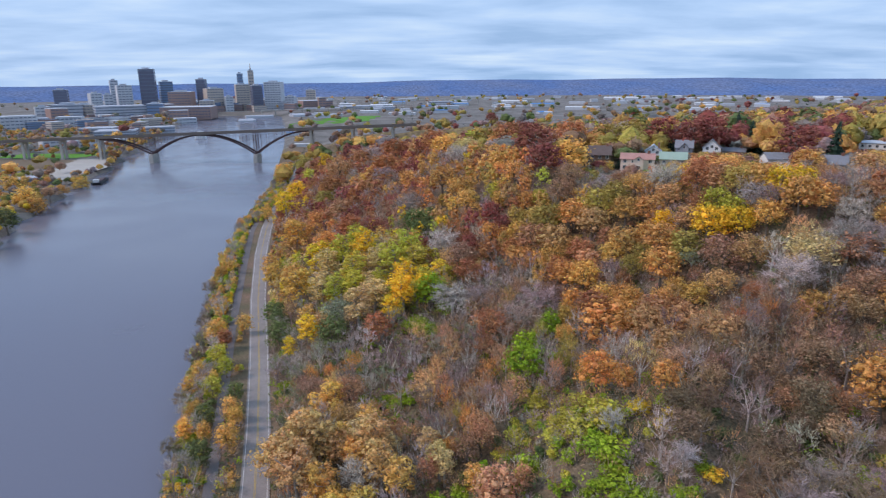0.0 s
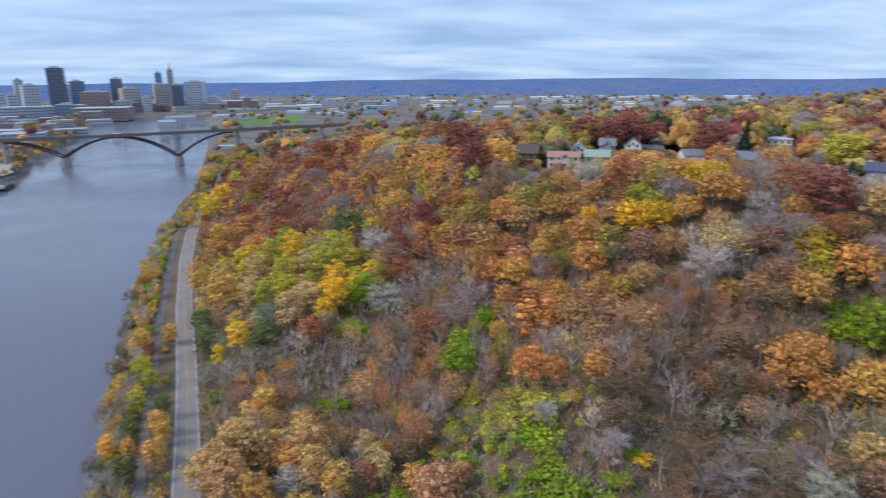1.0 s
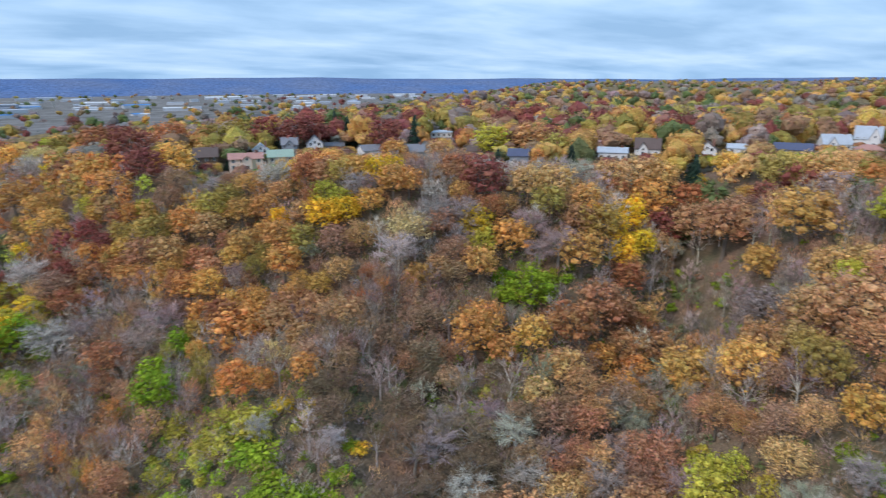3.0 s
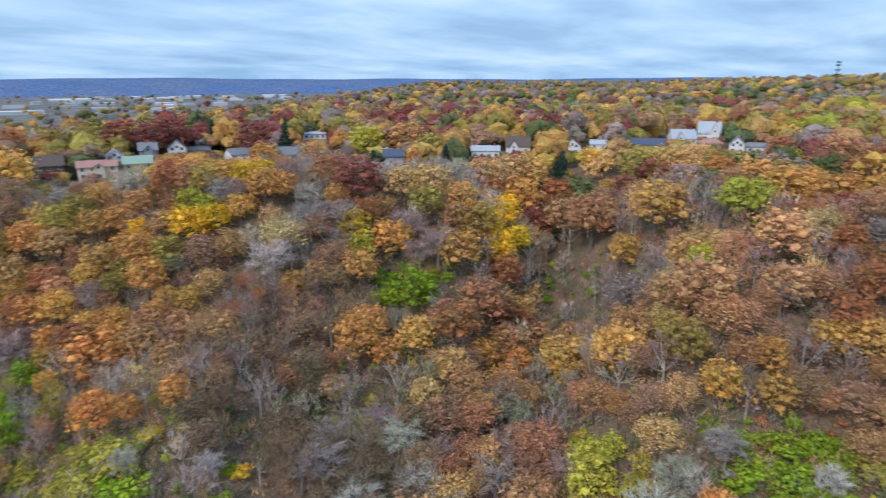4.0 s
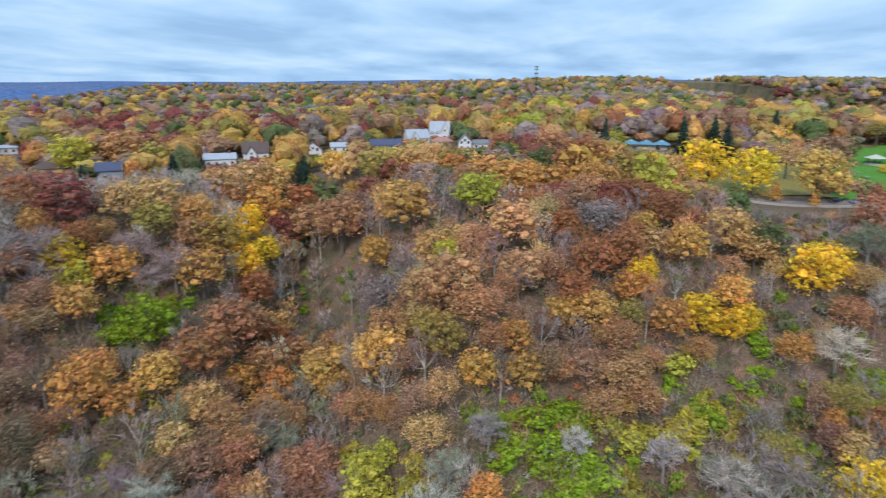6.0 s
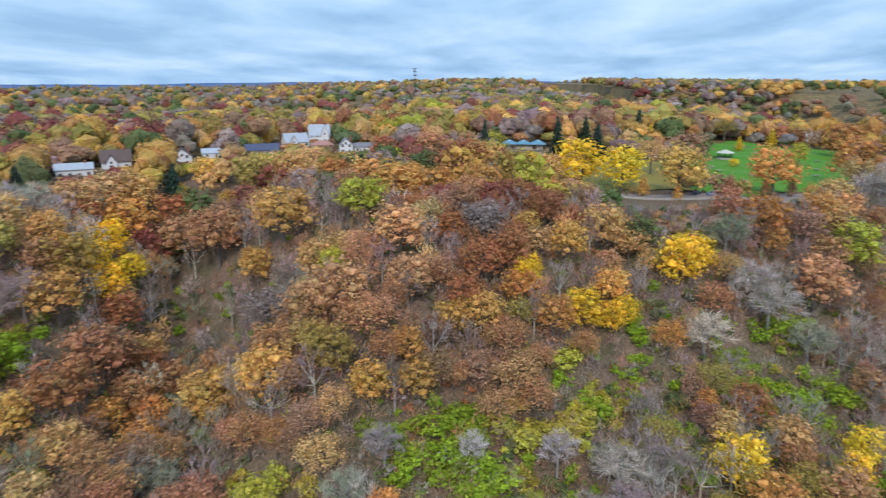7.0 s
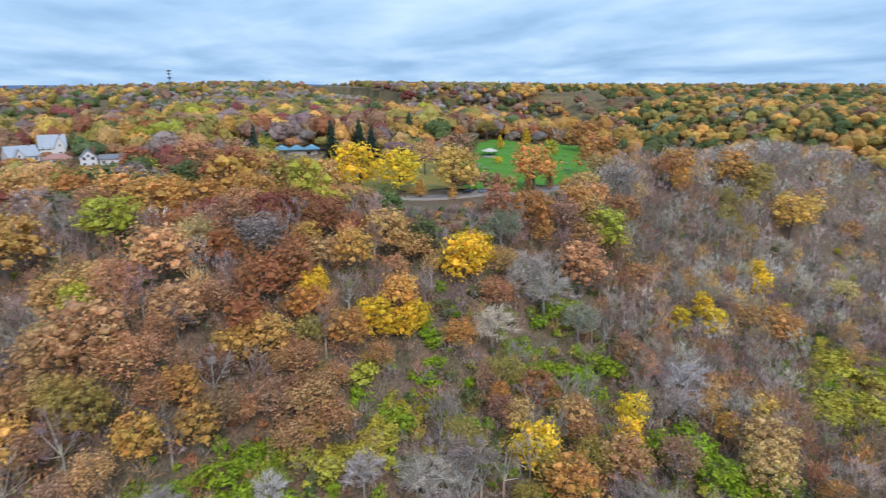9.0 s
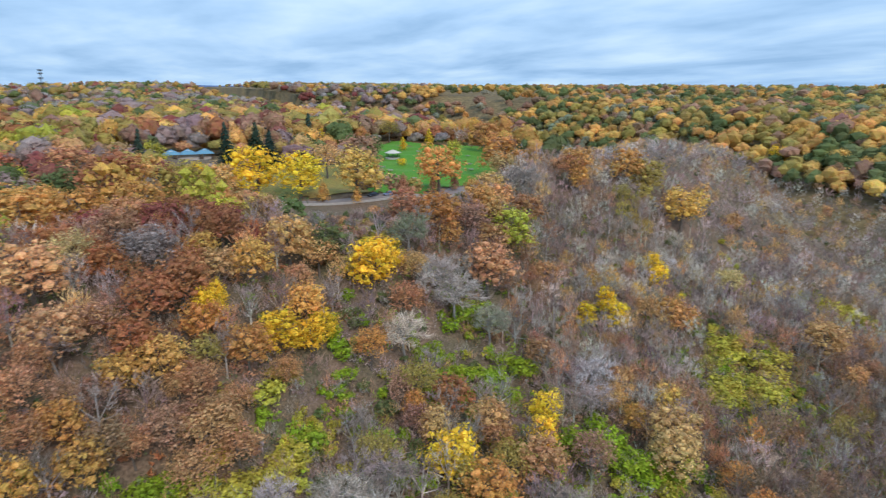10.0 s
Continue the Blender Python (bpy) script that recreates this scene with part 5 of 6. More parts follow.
for x, y, r in [(-41, 461, 9.6), (-22, 525, 8.1), (-3, 434, 9.9), (5, 472, 9.7), (31, 429, 9.7), (-22, 339, 7.9), (115, 222, 6.1), (41, 251, 5.5), (71, 223, 4.9), (66, 190, 6.5), (133, 105, 7.2), (174, 115, 6.2), (235, 129, 7.1), (253, 22, 10.1), (177, 4, 6.2), (185, 3, 4.5), (106, 361, 9.5), (78, 402, 10.4)]:
    plant('oak', 'russet', x, y, r)
for x, y, r in [(-40, 513, 10.8), (-32, 391, 7.4), (105, 226, 5.0), (57, 241, 6.6), (76, 169, 6.8), (169, 132, 5.5), (160, 54, 6.8), (218, 116, 8.6), (209, 101, 9.4), (165, 29, 6.0), (199, -87, 8.3)]:
    plant('oak', 'brown', x, y, r)
for x, y, r in [(-17, 445, 5.1), (37, 293, 5.6), (120, 185, 4.5), (57, 232, 3.8), (72, 197, 4.4), (80, 213, 4.7), (58, 192, 3.3), (55, 184, 3.1), (149, 144, 7.2), (123, 110, 5.5), (151, 80, 6.9), (147, 77, 2.7), (135, 34, 4.5), (235, 107, 4.4), (227, 28, 7.1), (160, 10, 5.0), (192, -1, 4.1), (177, -23, 5.1), (186, -12, 5.6), (246, -214, 10.4)]:
    plant('oak', 'gold', x, y, r)
for x, y, r in [(-13, 527, 7.3), (-3, 412, 7.3), (11, 322, 7.3), (124, 189, 4.2), (138, 183, 4.5), (78, 206, 4.6), (51, 202, 6.8), (43, 197, 6.7), (32, 222, 4.9), (157, 130, 6.0), (163, 29, 4.0), (156, 144, 6.1), (152, 134, 4.8), (220, 1726, 7.3)]:
    plant('bare', 'plum', x, y, r)
for x, y, r in [(12, 374, 5.9), (28, 330, 7.6), (37, 303, 5.8), (60, 293, 5.6), (90, 228, 5.7), (97, 224, 6.1), (128, 182, 6.1), (133, 180, 5.0), (84, 215, 5.5), (94, 205, 6.5), (90, 194, 6.1), (86, 182, 4.2), (178, 137, 6.5), (161, 124, 7.2), (133, 143, 5.7), (147, 27, 4.2), (222, 141, 9.2), (200, 74, 9.6), (239, 81, 5.7), (256, 15, 7.6), (225, 14, 7.9), (211, -78, 4.4), (181, -153, 5.9), (256, -160, 7.1), (227, -98, 5.9)]:
    plant('oak', 'amber', x, y, r)
for x, y, r in [(40, 371, 5.8), (108, 234, 7.3), (138, 172, 4.9), (22, 225, 7.3), (24, 265, 7.2), (-11, 144, 6.0), (62, 114, 2.8), (51, 129, 2.7), (196, 155, 7.2), (113, 160, 6.5), (132, 11, 3.0), (92, 81, 4.7), (186, -69, 7.2), (172, -48, 5.8), (155, -97, 6.1), (149, -92, 5.0), (133, -7, 4.2)]:
    plant('bare', 'silver', x, y, r)
for x, y, r in [(47, 383, 6.8), (69, 148, 2.6), (122, 164, 6.9), (192, 27, 5.1), (272, -131, 6.8), (203, -199, 6.8)]:
    plant('thin', 'cream', x, y, r)
for x, y, r in [(110, 830, 10.8), (61, 270, 4.4), (55, 303, 4.8), (-47, 379, 6.0), (-35, 336, 7.2), (43, 263, 4.3), (49, 258, 3.7), (54, 148, 5.2), (59, 143, 2.8), (68, 137, 4.1), (114, 112, 3.9), (235, 40, 6.2), (115, 27, 3.6), (153, -43, 2.8), (215, -76, 7.3)]:
    plant('oak', 'orange', x, y, r)
for x, y, r in [(12, 305, 6.5), (-50, 256, 5.6), (-23, 224, 6.2), (269, 36, 5.6), (201, -36, 5.3), (374, -103, 5.5), (153, 249, 7.6), (-308, 518, 9.5)]:
    plant('maple', 'moss', x, y, r)
for x, y, r in [(-9, 319, 6.8)]:
    plant('thin', 'maroon', x, y, r)
for x, y, r in [(66, 269, 3.8), (200, 49, 7.4)]:
    plant('oak', 'lime', x, y, r)
for x, y, r in [(79, 233, 6.4), (64, 235, 6.5), (168, 155, 7.8), (174, 148, 7.2), (212, 151, 9.0), (232, 150, 8.0), (236, 144, 8.0), (246, 85, 8.7), (273, 87, 6.9), (179, 34, 7.8), (201, -24, 6.8), (145, -59, 4.9), (146, -45, 3.9), (125, -99, 6.1), (225, -101, 5.4), (160, -199, 7.8)]:
    plant('oak', 'tan', x, y, r)
for x, y, r in [(99, 215, 4.1), (107, 197, 6.5), (114, 191, 5.4), (142, 154, 5.9)]:
    plant('oak', 'yellow', x, y, r)
for x, y, r in [(98, 239, 5.2), (63, 228, 5.0), (-345, 686, 6.8)]:
    plant('thin', 'amber', x, y, r)
for x, y, r in [(95, 252, 3.3), (18, 201, 3.4), (30, 190, 4.3), (-15, 184, 5.2), (132, 160, 5.8), (173, 43, 5.0), (119, 67, 6.1)]:
    plant('thin', 'coral', x, y, r)
for x, y, r in [(90, 254, 4.1), (121, 193, 5.4), (125, 29, 3.8), (122, 83, 4.6), (131, 163, 6.9), (138, 158, 7.1), (193, -66, 6.7), (596, -511, 7.3), (249, -129, 7.4)]:
    plant('bare', 'ash', x, y, r)
for x, y, r in [(79, 267, 5.7), (73, 261, 5.6), (29, 250, 6.8), (57, 205, 4.6), (105, 183, 7.2), (-29, 195, 4.4), (129, 150, 5.6), (125, 145, 4.4), (106, 136, 5.0), (220, 102, 6.8), (203, 19, 6.8), (170, 21, 4.6), (124, 47, 3.2), (149, 10, 4.9), (111, 66, 4.9), (719, -524, 6.8), (654, -518, 6.8), (219, -89, 6.4), (1133, -521, 6.8), (-341, 650, 6.8)]:
    plant('thin', 'dusk', x, y, r)
for x, y, r in [(110, 208, 4.6), (30, 238, 6.8), (33, 198, 6.7), (103, 161, 3.4), (150, 157, 5.4)]:
    plant('thin', 'russet', x, y, r)
for x, y, r in [(-58, 369, 5.9), (-43, 279, 5.4), (-14, 276, 3.0), (-36, 247, 3.5), (-20, 142, 3.4)]:
    plant('cottonwood', 'gold', x, y, r)
for x, y, r in [(-62, 370, 6.8), (111, 178, 6.1), (101, 176, 5.0), (10, 180, 4.7), (157, 155, 5.0), (180, 118, 3.8), (169, 22, 3.7), (129, 40, 4.0), (120, 41, 4.7), (148, 2, 5.4), (108, 75, 4.2), (100, 74, 4.0), (198, -32, 5.2), (194, -58, 4.8), (149, -99, 4.0), (190, -145, 5.2), (303, -60, 6.8), (125, 264, 4.3)]:
    plant('thin', 'tan', x, y, r)
for x, y, r in [(-17, 307, 4.3)]:
    plant('cottonwood', 'lime', x, y, r)
for x, y, r in [(-30, 288, 4.7), (-32, 264, 4.9), (-6, 271, 3.8)]:
    plant('cottonwood', 'cream', x, y, r)
for x, y, r in [(208, -145, 4.2)]:
    plant('thin', 'gold', x, y, r)
for x, y, r in [(155, 181, 7.8), (210, 147, 5.9), (322, 65, 7.0), (392, -185, 9.5), (1021, -484, 9.5)]:
    plant('maple', 'russet', x, y, r)
for x, y, r in [(-23, 158, 4.1)]:
    plant('cottonwood', 'tan', x, y, r)
for x, y, r in [(-22, 239, 6.6)]:
    plant('thin', 'sage', x, y, r)
for x, y, r in [(15, 233, 6.4), (52, 191, 3.7), (42, 183, 4.2), (139, 124, 6.6)]:
    plant('maple', 'green', x, y, r)
for x, y, r in [(11, 220, 3.4), (-7, 180, 1.9), (3, 186, 2.4), (48, 115, 3.9), (44, 118, 2.0), (60, 109, 2.1), (15, 133, 2.2), (138, 134, 3.7), (150, 130, 2.9), (130, 22, 3.7), (132, 17, 3.7), (131, 9, 3.6), (138, 12, 2.5), (191, -77, 3.7), (177, -58, 2.5), (138, -85, 4.9), (130, -92, 4.3), (169, -64, 3.3), (166, -31, 2.2), (143, 10, 2.3)]:
    plant('shrub', 'green', x, y, r)
for x, y, r in [(81, 224, 3.2), (65, 170, 3.6), (29, 126, 2.4), (300, 40, 9.5), (220, -66, 5.6)]:
    plant('maple', 'coral', x, y, r)
for x, y, r in [(84, 203, 4.5), (244, -175, 4.8), (458, -142, 6.8)]:
    plant('thin', 'olive', x, y, r)
for x, y, r in [(99, 192, 3.7), (128, 121, 3.2), (115, 35, 4.5), (123, 78, 4.6), (204, -61, 6.9), (180, -78, 5.4)]:
    plant('bare', 'sage', x, y, r)
for x, y, r in [(106, 170, 1.4), (76, 116, 1.6), (157, -37, 2.8)]:
    plant('shrub', 'moss', x, y, r)
for x, y, r in [(-27, 147, 4.3), (-7, 153, 4.1), (-5, 145, 3.5)]:
    plant('cottonwood', 'tan', x, y, r)
for x, y, r in [(-23, 203, 2.3), (23, 173, 2.3), (14, 147, 2.3), (167, -37, 4.6), (119, -112, 3.9)]:
    plant('thin', 'orange', x, y, r)
for x, y, r in [(60, 135, 3.0), (68, 112, 2.3), (253, 136, 2.9), (335, -107, 2.5)]:
    plant('shrub', 'yellow', x, y, r)
for x, y, r in [(52, 137, 3.8), (49, 146, 3.2), (32, 147, 2.7), (42, 144, 2.4), (117, 43, 2.5), (138, 0, 3.6), (209, -55, 2.2), (241, -238, 3.5), (201, -262, 4.9), (192, -264, 4.9), (168, -163, 4.9), (153, -142, 4.5), (150, -156, 4.6), (123, -96, 2.8), (147, -13, 3.8), (152, -20, 2.0)]:
    plant('shrub', 'lime', x, y, r)
for x, y, r in [(-15, 171, 5.0), (149, 39, 5.3), (141, 6, 4.6), (145, -3, 4.5), (151, 0, 4.7), (184, -53, 5.2), (256, -156, 6.8)]:
    plant('thin', 'brown', x, y, r)
for x, y, r in [(74, 317, 10.8), (73, 291, 8.6), (94, 423, 10.8), (180, 1100, 10.8)]:
    plant('oak', 'maroon', x, y, r)
for x, y, r in [(192, 193, 7.6), (1222, -494, 9.5), (1324, -451, 9.5), (154, 348, 9.5), (166, 332, 9.5), (178, 333, 8.9), (167, 304, 2.6), (228, 353, 9.5), (197, 288, 9.5)]:
    plant('maple', 'maroon', x, y, r)
for x, y, r in [(273, 288, 8.8), (311, -78, 9.5)]:
    plant('maple', 'dusk', x, y, r)
for x, y, r in [(243, 222, 9.5), (186, 226, 7.5)]:
    plant('maple', 'brown', x, y, r)
for x, y, r in [(274, 234, 6.1), (263, -193, 8.7), (236, -99, 4.1), (157, 317, 6.8), (-329, 604, 9.5)]:
    plant('maple', 'amber', x, y, r)
for x, y, r in [(172, 70, 6.6), (191, 12, 6.7)]:
    plant('thin', 'plum', x, y, r)
for x, y, r in [(247, 136, 3.9), (261, 143, 3.6), (268, 125, 3.8), (369, -24, 4.6), (391, -41, 6.8), (351, -42, 5.9), (469, -86, 4.9), (326, 16, 3.0), (112, 298, 3.5), (213, 369, 6.5), (205, 340, 5.0), (187, 257, 5.7), (200, 268, 4.0), (254, 325, 6.8)]:
    plant('spruce', 'pine', x, y, r)
for x, y, r in [(261, -12, 6.5), (130, 251, 7.6), (501, 1932, 9.5)]:
    plant('maple', 'tan', x, y, r)
for x, y, r in [(424, -85, 3.3), (483, -195, 3.3), (436, -164, 3.3), (420, -139, 2.4)]:
    plant('cone', 'yellow', x, y, r)
for x, y, r in [(260, -48, 2.2), (253, -59, 1.8)]:
    plant('cone', 'gold', x, y, r)
for x, y, r in [(257, -79, 2.1), (265, -95, 2.0)]:
    plant('cone', 'coral', x, y, r)
for x, y, r in [(263, -104, 2.0)]:
    plant('cone', 'dusk', x, y, r)
for x, y, r in [(-36, 304, 5.2), (-13, 288, 4.8), (4, 232, 4.2), (-34, 234, 3.6)]:
    plant('cottonwood', 'yellow', x, y, r)
for x, y, r in [(-25, 299, 5), (-17, 264, 4.6), (7, 267, 4.8), (10, 258, 4.2), (1, 260, 4.6), (-25, 257, 4.4), (-17, 255, 4)]:
    plant('cottonwood', 'lime', x, y, r)
for x, y, r in [(-8, 235, 4.6), (-13, 231, 4.4), (0, 273, 4.2)]:
    plant('cottonwood', 'cream', x, y, r)
for x, y, r in [(-48, 294, 4.2), (-64, 327, 4)]:
    plant('cottonwood', 'gold', x, y, r)
plant('maple', 'russet', -6, 217, 5.5)
plant('oak', 'tan', 133, -105, 6.5)
plant('oak', 'gold', 143, -102, 3.2)
plant('maple', 'yellow', 134, -44, 5.5)
plant('maple', 'yellow', 141, -72, 3.6)
plant('oak', 'orange', 124, -48, 6.0)
plant('shrub', 'green', 166, -72, 3.5)
plant('shrub', 'green', 150, -18, 3.5)
plant('shrub', 'green', 137, -92, 3.5)
plant('oak', 'russet', 153, -53, 5.0)
plant('maple', 'yellow', 171, -23, 4.2)
plant('oak', 'gold', 139, 58, 6.5)
plant('oak', 'orange', 167, 1, 4.6)
plant('oak', 'amber', 141, 24, 4.5)
plant('oak', 'olive', 140, 43, 5.2)
plant('oak', 'brown', 155, 45, 8.0)
plant('oak', 'orange', 111, 119, 7.0)
plant('oak', 'tan', 120, 95, 5.0)
plant('oak', 'brown', 152, 108, 8.5)
plant('oak', 'orange', 138, 97, 4.5)
plant('maple', 'maroon', 156, 166, 11.0)
plant('shrub', 'lime', 122, 57, 5.0)
plant('maple', 'orange', 66, 180, 8.0)
plant('oak', 'gold', 68, 208, 5.5)
# by the river and the road
for x, y, r in [(-72, 242, 3.6), (-68, 215, 3.8), (-67, 232, 3.2)]:
    plant('maple', 'lime', x, y, r, where="beside the riverside road")
for x, y, r in [(-57, 198, 3.2), (-54, 180, 3.6), (-69, 276, 3.6), (-54, 192, 2.6)]:
    plant('maple', 'gold', x, y, r, where="beside the riverside road")
for x, y, r in [(-60, 172, 3.8), (-65, 195, 3.8), (-58, 209, 3), (-52, 274, 4.5)]:
    plant('maple', 'moss', x, y, r, where="beside the riverside road")
for x, y, r in [(-81, 290, 3.2), (-42, 217, 2.6)]:
    plant('shrub', 'green', x, y, r, where="beside the riverside road")
for x, y, r in [(-74, 260, 3.2)]:
    plant('maple', 'russet', x, y, r, where="beside the riverside road")
for x, y, r in [(-104, 371, 3.6)]:
    plant('maple', 'amber', x, y, r, where="beside the riverside road")
for x, y, r in [(-102, 342, 4.2), (-90, 287, 3.8), (-85, 252, 3.6), (-79, 216, 3.4), (-73, 184, 3.2)]:
    plant('bare', 'umber', x, y, r, where="beside the riverside road")
for x, y, r in [(-29, 158, 4.4), (-31, 154, 4.2), (-26, 162, 4.2)]:
    plant('cottonwood', 'tan', x, y, r, where="beside the riverside road")
for x, y, r in [(-48, 300, 4.2), (-63, 399, 4.6), (-69, 343, 4)]:
    plant('cottonwood', 'gold', x, y, r, where="beside the riverside road")
# ---------------------------------------------------------------- how the woods are coloured, patch by patch
MIXES = {
    "grey": [("bare", "ash", 4), ("bare", "silver", 4), ("bare", "plum", 4), ("thin", "dusk", 1.6), ("thin", "tan", 1.2), ("shrub", "moss", 0.8), ("oak", "brown", 0.4)],
    "russet": [("oak", "russet", 4.5), ("oak", "maroon", 3), ("thin", "russet", 2), ("bare", "plum", 4), ("oak", "brown", 1.5), ("thin", "maroon", 1)],
    "mauve": [("bare", "plum", 5), ("thin", "maroon", 2), ("oak", "russet", 1.5), ("bare", "ash", 2), ("thin", "dusk", 2)],
    "dusk": [("thin", "dusk", 4), ("thin", "coral", 1.2), ("bare", "plum", 4), ("thin", "brown", 2), ("oak", "brown", 0.8), ("bare", "ash", 2)],
    "dark": [("thin", "umber", 3), ("bare", "umber", 5), ("thin", "dusk", 1.5), ("bare", "plum", 2), ("shrub", "moss", 2), ("bare", "ash", 1)],
    "rose": [("thin", "brown", 3), ("thin", "coral", 2), ("thin", "dusk", 3), ("oak", "brown", 1), ("bare", "plum", 1.5)],
    "tan": [("oak", "brown", 3), ("oak", "tan", 3), ("thin", "brown", 1.5), ("bare", "plum", 2), ("bare", "ash", 1.5), ("oak", "amber", 1.2), ("oak", "olive", 0.4)],
    "orange": [("oak", "orange", 3), ("oak", "russet", 2), ("oak", "amber", 1.5), ("thin", "coral", 1)],
    "gold": [("oak", "amber", 4), ("oak", "gold", 2), ("oak", "orange", 1.5), ("oak", "brown", 2), ("oak", "olive", 1.2), ("maple", "yellow", 0.6), ("bare", "plum", 1)],
    "amber": [("cottonwood", "gold", 3), ("cottonwood", "cream", 2), ("oak", "tan", 1), ("bare", "ash", 2.5)],
    "lemon": [("cottonwood", "yellow", 3), ("cottonwood", "lime", 3), ("cottonwood", "cream", 2), ("bare", "ash", 2), ("thin", "tan", 1), ("shrub", "moss", 1)],
    "brush": [("bare", "ash", 4), ("shrub", "moss", 3), ("bare", "sage", 2), ("thin", "dusk", 1.5), ("shrub", "green", 1.0)],
    "green": [("shrub", "green", 4), ("shrub", "lime", 2), ("bare", "ash", 3), ("thin", "olive", 1.5), ("shrub", "moss", 2), ("bare", "plum", 1.5)],
    "upland": [("maple", "olive", 2.6), ("maple", "gold", 2.4), ("maple", "amber", 1.2), ("maple", "russet", 0.9), ("maple", "maroon", 1.8), ("maple", "moss", 1.8), ("maple", "dusk", 1.8), ("maple", "tan", 1.2), ("maple", "plum", 1.8), ("maple", "lime", 0.5), ("spruce", "pine", 1.3)],
    "suburb": [("maple", "maroon", 3.4), ("maple", "olive", 2), ("maple", "gold", 2.2), ("maple", "amber", 1.0), ("maple", "russet", 1.4), ("maple", "moss", 1.2), ("maple", "plum", 1.8), ("maple", "dusk", 1.2), ("maple", "orange", 0.6), ("maple", "lime", 0.5), ("spruce", "pine", 1.6)],
    # far trees: more bare and dull kinds, also greyed to imitate haze
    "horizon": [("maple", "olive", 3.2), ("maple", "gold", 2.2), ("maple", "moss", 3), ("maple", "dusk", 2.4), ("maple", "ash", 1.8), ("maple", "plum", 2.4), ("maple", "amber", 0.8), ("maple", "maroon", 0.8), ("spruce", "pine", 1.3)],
    "valley": [("maple", "olive", 3), ("maple", "moss", 3.5), ("maple", "gold", 2.4), ("maple", "sage", 0.8), ("maple", "amber", 1.2), ("maple", "dusk", 1.6), ("spruce", "pine", 0.7)],
    "bank": [("shrub", "lime", 4), ("shrub", "moss", 3), ("bare", "ash", 3), ("maple", "gold", 1.6), ("shrub", "green", 3), ("shrub", "amber", 1), ("shrub", "yellow", 1.4)],
}
ZONES = {
    "russet": [(-27, 647), (4, 421), (-25, 401), (-63, 541), (191, 1107), (41, 267), (21, 340), (183, 20), (176, 10), (225, 34), (235, 44), (205, 11), (221, -13)],
    "mauve": [(36, 778), (0, 340), (126, 1941), (-38, 543)],
    "gold": [(39, 305), (62, 247), (85, 233), (58, 375), (110, 198), (85, 191), (96, 196)],
    "lemon": [(-29, 301), (-3, 263), (-47, 304), (5, 237), (-13, 248)],
    "brush": [(-21, 224), (-47, 248), (-28, 210), (0, 207), (-26, 191), (195, 104), (181, 105), (195, 93), (144, 91)],
    "dusk": [(14, 181), (19, 162), (6, 173), (33, 184), (81, 140), (100, 133), (99, 147), (79, 163), (156, 9), (156, -1), (148, 16), (151, -77), (161, -114), (202, -91), (153, -189), (144, -128), (176, -91)],
    "green": [(47, 181), (44, 145), (32, 128), (50, 127), (98, 114), (54, 131), (127, 19), (129, 9), (170, -34), (188, -75), (161, -65), (132, -73), (145, -23), (131, 13), (157, -148), (145, -151), (128, -154)],
    "orange": [(67, 188), (67, 206), (79, 175)],
    "grey": [(24, 226), (51, 208), (44, 226), (0, 196), (127, 152), (122, 163), (115, 176), (161, 143), (183, 121), (189, 75), (194, 55), (125, 33), (128, 44), (166, -36), (182, -62), (189, -57), (167, -69), (162, -92), (189, -94), (246, -158), (230, -174), (220, -126), (196, -163), (183, -124), (266, -229), (252, -257), (261, -314), (195, -188), (331, -462)],
    "dark": [(86, 141), (92, 125), (76, 135), (109, 140), (73, 114), (78, 124), (95, 96), (85, 105), (92, 84), (118, -147), (124, -132), (139, -189)],
    "tan": [(103, 185), (112, 176), (128, 164), (154, 114), (172, 113), (160, 123), (161, 49), (149, 51), (171, 38), (222, 119), (219, 99), (158, 47), (162, 21), (171, 2), (168, 31), (204, -32), (232, -97)],
    "amber": [(-23, 162), (-10, 153), (-28, 152)],
    "rose": [(109, 74), (98, 76), (124, 73), (149, 1), (154, -6), (151, 37), (145, 11)],
    "bank": [(-75, 200), (-100, 380)],
}
ZONES = [(m, x, y) for m, spots in ZONES.items() for x, y in spots]


UPLAND = ("upland", "suburb", "valley")


def zone(x, y):
    """The nearest patch, its edges frayed."""
    x2, y2 = x + random.gauss(0, 9), y + random.gauss(0, 9)
    return min(ZONES, key=lambda q: (q[1] - x2) ** 2 + (q[2] - y2) ** 2)[0]


def stand(x, y, dd):
    """Which woods grow on the upland and round the side valley."""
    over = float(signed_distance(np.array([x]), np.array([y]), [(262, -160), (352, -345)])[0])
    if y < -150 and over < 42:
        return "grey"
    if math.degrees(math.atan2(x, y)) > 114:
        return "valley"
    if dd > 24 and y > 0.5 * x and math.hypot(x, y) < 560:
        return "suburb"
    return "upland" if dd > 24 else zone(x, y)


def drawn(mix_name):
    opts = MIXES[mix_name]
    k = random.choices(range(len(opts)), [o[2] for o in opts])[0]
    return opts[k][0], opts[k][1]



